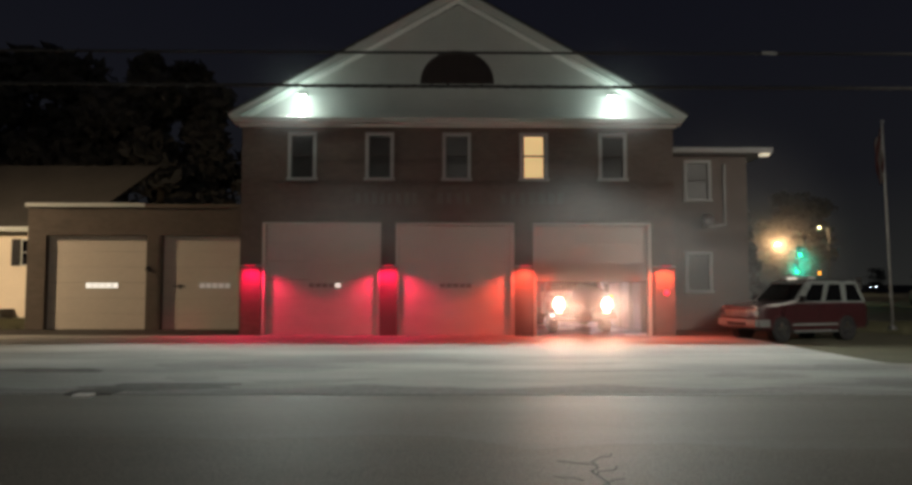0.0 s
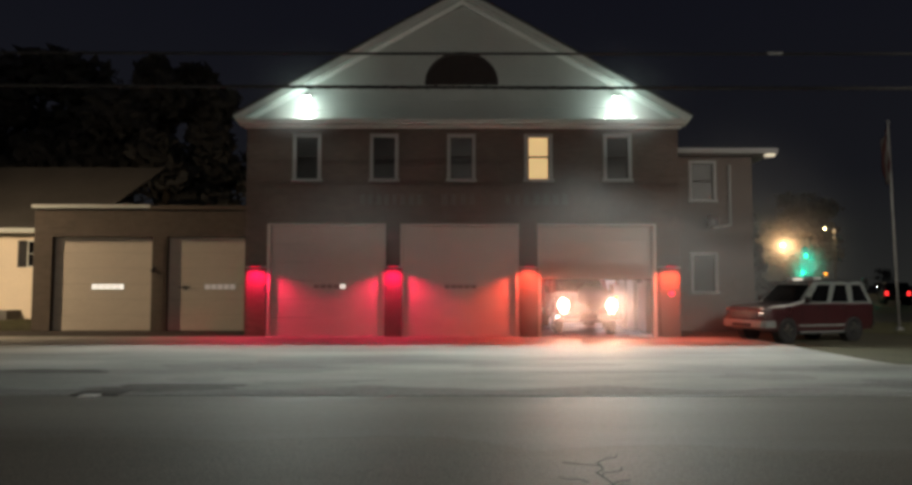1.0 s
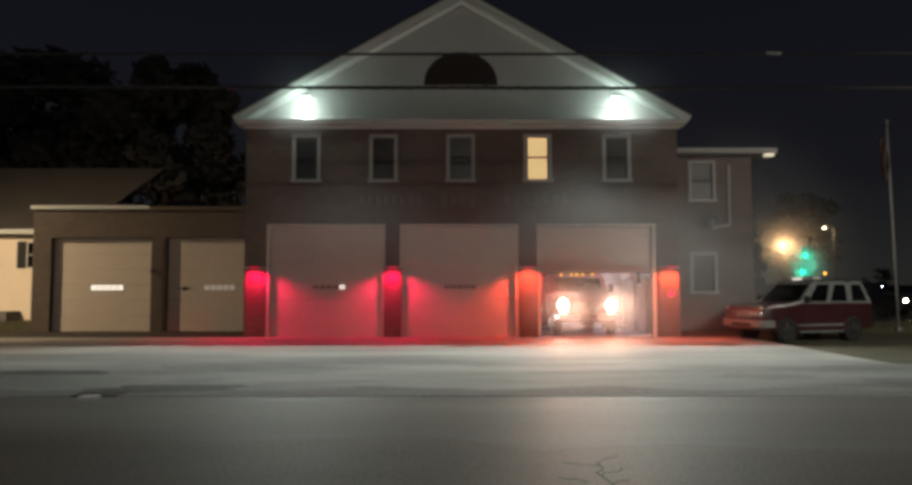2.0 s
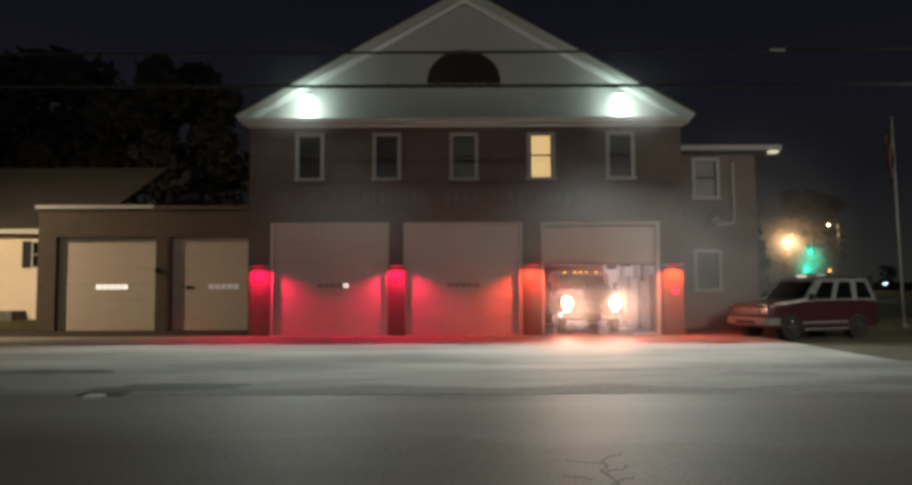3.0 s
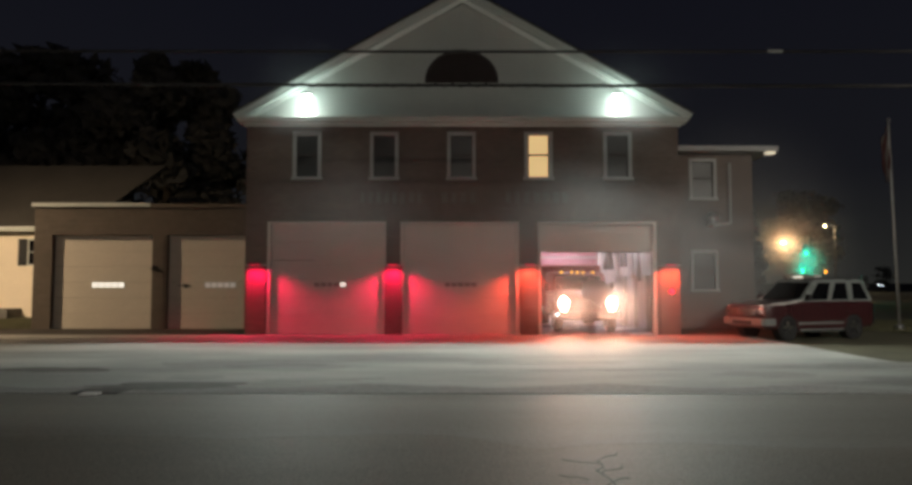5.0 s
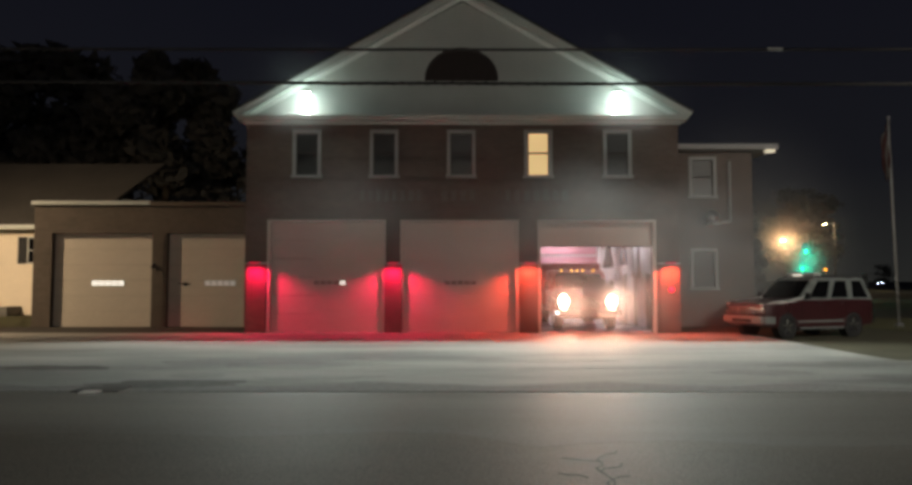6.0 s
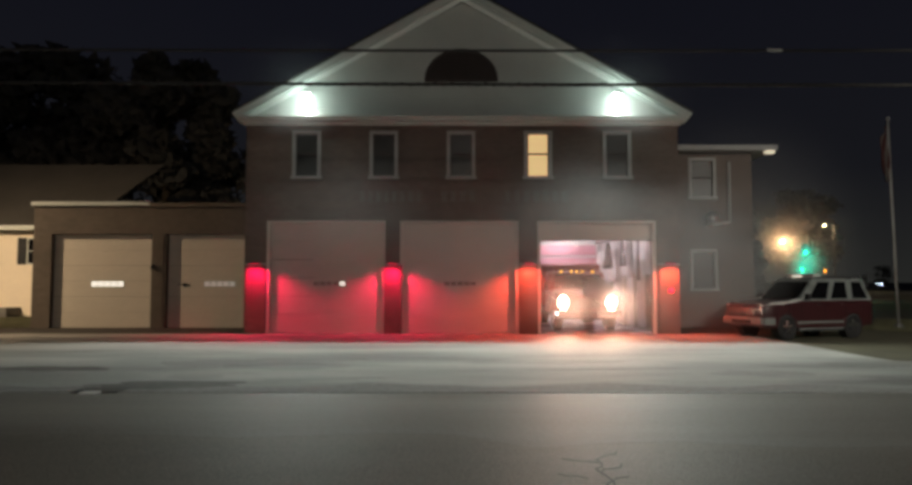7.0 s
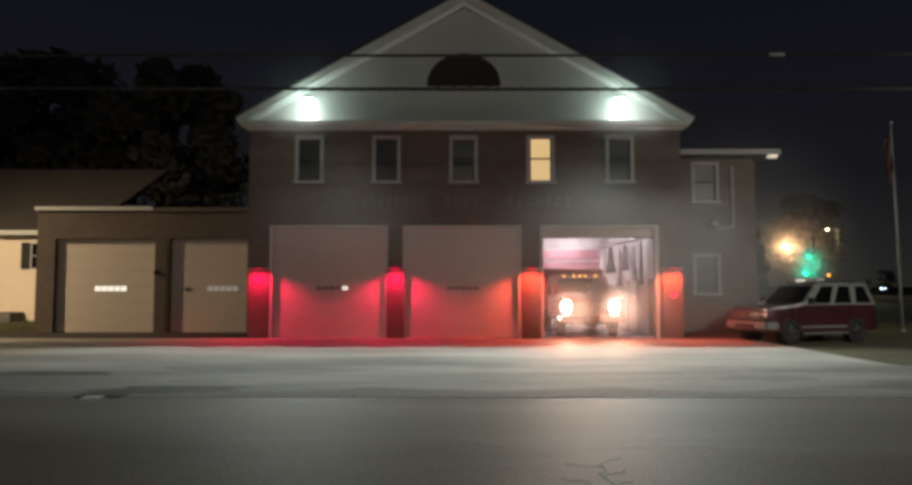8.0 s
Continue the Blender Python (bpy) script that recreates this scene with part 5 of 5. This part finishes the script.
tree((12.1, 29.5, 0), 4.8, 1.1, 11, 3500, "dark upright evergreen beside the annex", 0.08, True)
for i, (x, y, h) in enumerate([(19, 80, 13), (70, 140, 20), (106, 150, 14), (120, 165, 15), (38, 110, 18), (86, 96, 20)]):
    tree((x, y, 0), h, h * 0.36, 20 + i, 2600, "dark roadside tree near the crossing")
patch("stain", -7.6, 13.45, 0.85, 0.36, 2, "dark damp patch on the forecourt", M_STAIN)
patch("stain", -4.6, 11.35, 1.3, 0.35, 5, "dark damp patch beside the kerb drain", M_STAIN)


rs = random.Random(77)
for _ in range(11):
    patch("stain", rs.uniform(-8, 9), rs.uniform(11.7, 15.2), rs.uniform(0.5, 1.4), rs.uniform(0.18, 0.5), rs.randint(1, 60), "faint grey smudge on the concrete forecourt", M_SMUDGE, 0.002)


def grass(x0, x1, y0, y1, n, seed, label, skip=None):
    r = random.Random(seed)
    verts, faces = [], []
    while len(faces) < n:
        x, y = r.uniform(x0, x1), r.uniform(y0, y1)
        if skip and skip(x, y):
            continue
        a, h, w = r.uniform(0, 6.28), r.uniform(0.05, 0.13), r.uniform(0.006, 0.014)
        dx, dy = math.cos(a), math.sin(a)
        k = len(verts)
        verts += [(x - dx * w, y - dy * w, -0.03), (x + dx * w, y + dy * w, -0.03), (x + dy * h * 0.4, y - dx * h * 0.4, -0.03 + h)]
        faces.append((k, k + 1, k + 2))
    me = bpy.data.meshes.new("grass")
    me.from_pydata(verts, [], faces)
    me.materials.append(M_GRASS)
    tagged(new("grass", me), label, "grass", kind="stuff")


grass(14.3, 24.0, 21.0, 31.0, 24000, 3, "short night-dark lawn beside the driveway", lambda x, y: x > 18.0 + (y - 10.7) * 13.9 / 27 or x < 16.6 - (y - 19) * 0.40)
grass(-23.0, -15.2, 25.2, 32.9, 20000, 4, "short lawn before the cream house")


def far_things():
    c = moving_car("car", "distant stopped car with cold white headlights", M_GREYPAINT, G_BLUEHEAD)
    c.matrix_world = pose(151, 250, 0, 0, 0, 239)
    sg = thing("street_sign", (34.9, 60.0, 0), "small pale street sign on a thin post", "street sign")
    part("post", tube(bmesh.new(), (0, 0, -0.1), (0, 0, 2.3), 0.035), M_METAL, sg)
    part("plate", B(-0.28, 0.28, -0.06, -0.036, 1.25, 2.25, 0.01), M_TRIM, sg)
    part("text_bar", B(-0.18, 0.18, -0.066, -0.061, 1.85, 1.98), M_DARKPAINT, sg)
    for i, (x, y, h) in enumerate([(120, 300, 12), (160, 330, 11), (195, 320, 9), (230, 340, 10), (135, 360, 14), (90, 330, 15)]):
        tree((x, y, 0), h, h * 0.5, 50 + i, 1800, "dark far tree beyond the crossing", 0.08)
    street_lamp((64.9, 120, 0), 11.1, G_WARMFAR, "distant street lamp glowing yellow")


G_WARMFAR = glow("yellow_lamp_lens", (1.0, 0.80, 0.35), 14)
far_things()


def drain():
    dr = thing("storm_drain", (-5.37, 10.56, 0.0), "flat iron kerb drain with a white edge for its glint", "drain")
    part("plate", B(-0.35, 0.35, -0.02, 0.45, -0.05, 0.012, 0.004), M_DARKPAINT, dr)
    # White colour here stands in for a bright reflection off the drain.
    part("glint_edge", B(-0.12, 0.12, -0.24, -0.022, -0.03, 0.03, 0.004), M_RAKE, dr, "edge coloured white for a bright glint")


def cracks():
    r = random.Random(9)
    bm = bmesh.new()

    def line(x, y, a, n, w):
        for i in range(n):
            a2 = a + r.uniform(-0.7, 0.7)
            x2, y2 = x + 0.09 * math.cos(a2), y + 0.13 * math.sin(a2)
            nx, ny = -math.sin(a2) * w, math.cos(a2) * w
            slab(bm, [(x - nx, y - ny), (x2 - nx, y2 - ny), (x2 + nx, y2 + ny), (x + nx, y + ny)], -0.02, -0.001)
            if r.random() < 0.22 and n > 4:
                line(x2, y2, a2 + r.choice((-1, 1)) * 1.1, n // 3, w * 0.8)
            x, y = x2, y2

    line(1.12, 5.3, 1.3, 12, 0.009)
    line(1.12, 6.0, 2.9, 3, 0.006)
    tagged(part("pavement_crack", bm, M_CRACK), "dark branching cracks in the asphalt", "crack", kind="stuff")


drain()
cracks()
bm = bmesh.new()
rg = random.Random(31)
edge = [(-9 + 0.5 * i, 11.35 + 0.22 * math.sin(0.9 * i) + rg.uniform(-0.08, 0.08) - 0.6 * max(0.0, (0.5 * i - 13) / 5)) for i in range(37)]
slab(bm, [(-9, 10.64), (9, 10.64)] + edge[::-1], -0.02, 0.003)
tagged(part("gutter", bm, M_GUTTER), "dirty darker concrete gutter along the kerb", "gutter", kind="structure")


def utility_pole(x, y):
    up = thing("utility_pole", (x, y, 0), "wooden utility pole carrying the overhead cables", "utility pole", "utility poles")
    part("pole", tube(bmesh.new(), (0, 0, -0.3), (0, 0, 8.6), 0.16, 0.11, 12), M_BARK, up)
    part("crossarm", B(-0.08, 0.08, -0.9, 1.1, 6.9, 7.0, 0.01), M_BARK, up)


utility_pole(-26.1, 14.2)
utility_pole(26.1, 14.2)


def signal_pole():
    sp = thing("signal_pole", (32.6, 64.35, 0), "steel pole with an arm carrying the traffic signals", "signal pole")
    part("pole", tube(bmesh.new(), (0, 0, -0.2), (0, 0, 6.2), 0.12, 0.09), M_DARKPAINT, sp)
    part("arm", tube(bmesh.new(), (0, 0, 5.95), (-3.0, 0, 6.1), 0.05), M_DARKPAINT, sp)
    part("bracket", tube(bmesh.new(), (0, 0, 3.0), (-0.75, -0.1, 3.0), 0.04), M_DARKPAINT, sp)
    ps = part("crossing_signal", B(0.95, 1.3, -0.3, -0.05, 2.45, 2.85, 0.03), M_DARKPAINT, sp)
    part("lit_symbol", B(1.02, 1.23, -0.32, -0.301, 2.53, 2.77, 0.01), G_ORANGE, ps, "lit orange crossing symbol")
    part("bracket", tube(bmesh.new(), (0, 0, 2.6), (1.0, -0.15, 2.65), 0.03), M_DARKPAINT, sp)


signal_pole()


# ---- drifting exhaust haze, and added sheets imitating bloom ----
def wisp(thing_name, label, place, sx, sz, material, seed, bow=0.25):
    n = 16
    bm = bmesh.new()
    r = random.Random(seed)
    ph = [r.uniform(0, 6) for _ in range(4)]
    g = {}
    for i in range(n + 1):
        for k in range(n + 1):
            x, z = -1 + 2 * i / n, -1 + 2 * k / n
            g[i, k] = bm.verts.new((x, bow * (math.sin(1.7 * x + ph[0]) * math.cos(1.3 * z + ph[1]) + 0.4 * math.sin(3 * x + 2 * z + ph[2])), z))
    for i in range(n):
        for k in range(n):
            bm.faces.new((g[i, k], g[i + 1, k], g[i + 1, k + 1], g[i, k + 1]))
    ob = part(thing_name, bm, material, smooth=True)
    ob.matrix_world = pose(*place)
    ob.scale = (sx, 1.0, sz)
    tagged(ob, label, "smoke", "drifting haze", "stuff")
    return ob, Vector(place)


WISPS = [
    # First sheet is added to imitate the camera's halo round the headlights.
    wisp("exhaust_haze", "added sheet for the bloom round the truck headlights", (4.15, 22.33, 1.0), 2.1, 1.4, M_HALO, 7, 0.01),
    wisp("exhaust_haze", "pale exhaust haze hanging before the open bay", (4.2, 21.35, 1.35), 3.0, 2.1, M_HAZETHICK, 1, 0.05),
    wisp("exhaust_haze", "thin exhaust haze rising past the brick front", (2.7, 20.4, 2.65), 5.0, 3.1, M_HAZE, 2),
    wisp("exhaust_haze", "thin exhaust haze drifting away from the open bay", (6.3, 19.9, 1.9), 3.7, 3.0, M_HAZE, 3),
    wisp("exhaust_haze", "wide pale haze between the SUV and the annex", (10.2, 25.15, 2.4), 5.8, 6.6, M_VEIL, 12, 0.05),
    # Thin haze, spread further left to imitate the camera's veiling glare.
    wisp("exhaust_haze", "thin haze before the closed bays, widened for veiling glare", (-1.2, 20.0, 2.4), 6.5, 3.6, M_THIN, 4),
    # Partly haze, partly an added stand-in for camera glow round the street lamp.
    wisp("mist", "sheet for the haze and bloom round the far street lamp", (32.25, 68.9, 5.5), 8.0, 6.4, M_FARGLOW, 5, 0.1),
    # Added sheet: the signals' halo is camera glare.
    wisp("mist", "added sheet for the bloom round the green signals", (31.5, 62.95, 3.5), 2.6, 2.6, M_FARGLOW, 6, 0.1),
    # Two added sheets that imitate camera bloom round the floodlights.
    wisp("mist", "added sheet for the bloom round a floodlight", (FLOODS[0], FY - 1.25, 7.75), 3.0, 2.2, M_FLOODBLOOM, 8, 0.04),
    wisp("mist", "added sheet for the bloom round a floodlight", (FLOODS[1], FY - 1.29, 7.75), 3.0, 2.2, M_FLOODBLOOM, 9, 0.04),
]


def motions():
    opening = [(0.0, 1.72), (0.5, 1.79), (1.0, 1.83), (1.5, 1.94), (2.8, 2.20), (3.5, 2.33), (4.0, 2.43), (4.5, 2.50), (4.7, 2.56), (5.8, 2.72), (6.4, 2.84), (7.0, 2.99), (7.5, 3.11), (8.0, 3.23)]
    for k, o in enumerate(SECTIONS):
        walk(o, [(t, section_pose(k, s, 0)) for t, s in opening])
    walk(LEAVING, [(t, pose(x, y, 0, 0, 0, 64)) for t, x, y in ((0.0, 36.8, 54.0), (1.0, 37.4, 60.0), (2.0, 38.0, 66.0), (3.0, 38.6, 71.5), (4.5, 39.1, 75.5), (6.0, 39.2, 76.0), (8.0, 39.2, 76.0))])
    walk(COMING, [(t, pose(x, y, 0, 0, 0, turn)) for t, x, y, turn in ((0.0, 17.1, 40.1, -60), (1.7, 20.0, 37.6, -60), (2.2, 22.4, 36.3, -48), (2.8, 28.0, 34.9, -24), (3.5, 36.0, 33.9, -8), (5.0, 54.0, 33.5, 0), (8.0, 90.0, 33.5, 0))])

    drift = [(0.01, 0, 0.01), (0.03, 0, 0.02), (0.03, 0, 0.02), (0.10, 0, 0.05), (0.03, 0, 0.02), (-0.06, 0, 0.08), (0.02, 0, 0.0), (0.0, 0, 0.01), (0.01, 0, 0.01), (0.01, 0, 0.01)]
    for (o, p), d in zip(WISPS, drift):
        bearing = -math.degrees(math.atan2(p.x, p.y)) if p.y > 60 else 0
        walk(o, [(t, pose(p.x + d[0] * (t - 4), p.y, p.z + d[2] * (t - 4), 0, 1.5 * math.sin(t * 0.6), bearing)) for t in (0.0, 2.0, 4.0, 6.0, 8.0)])


motions()
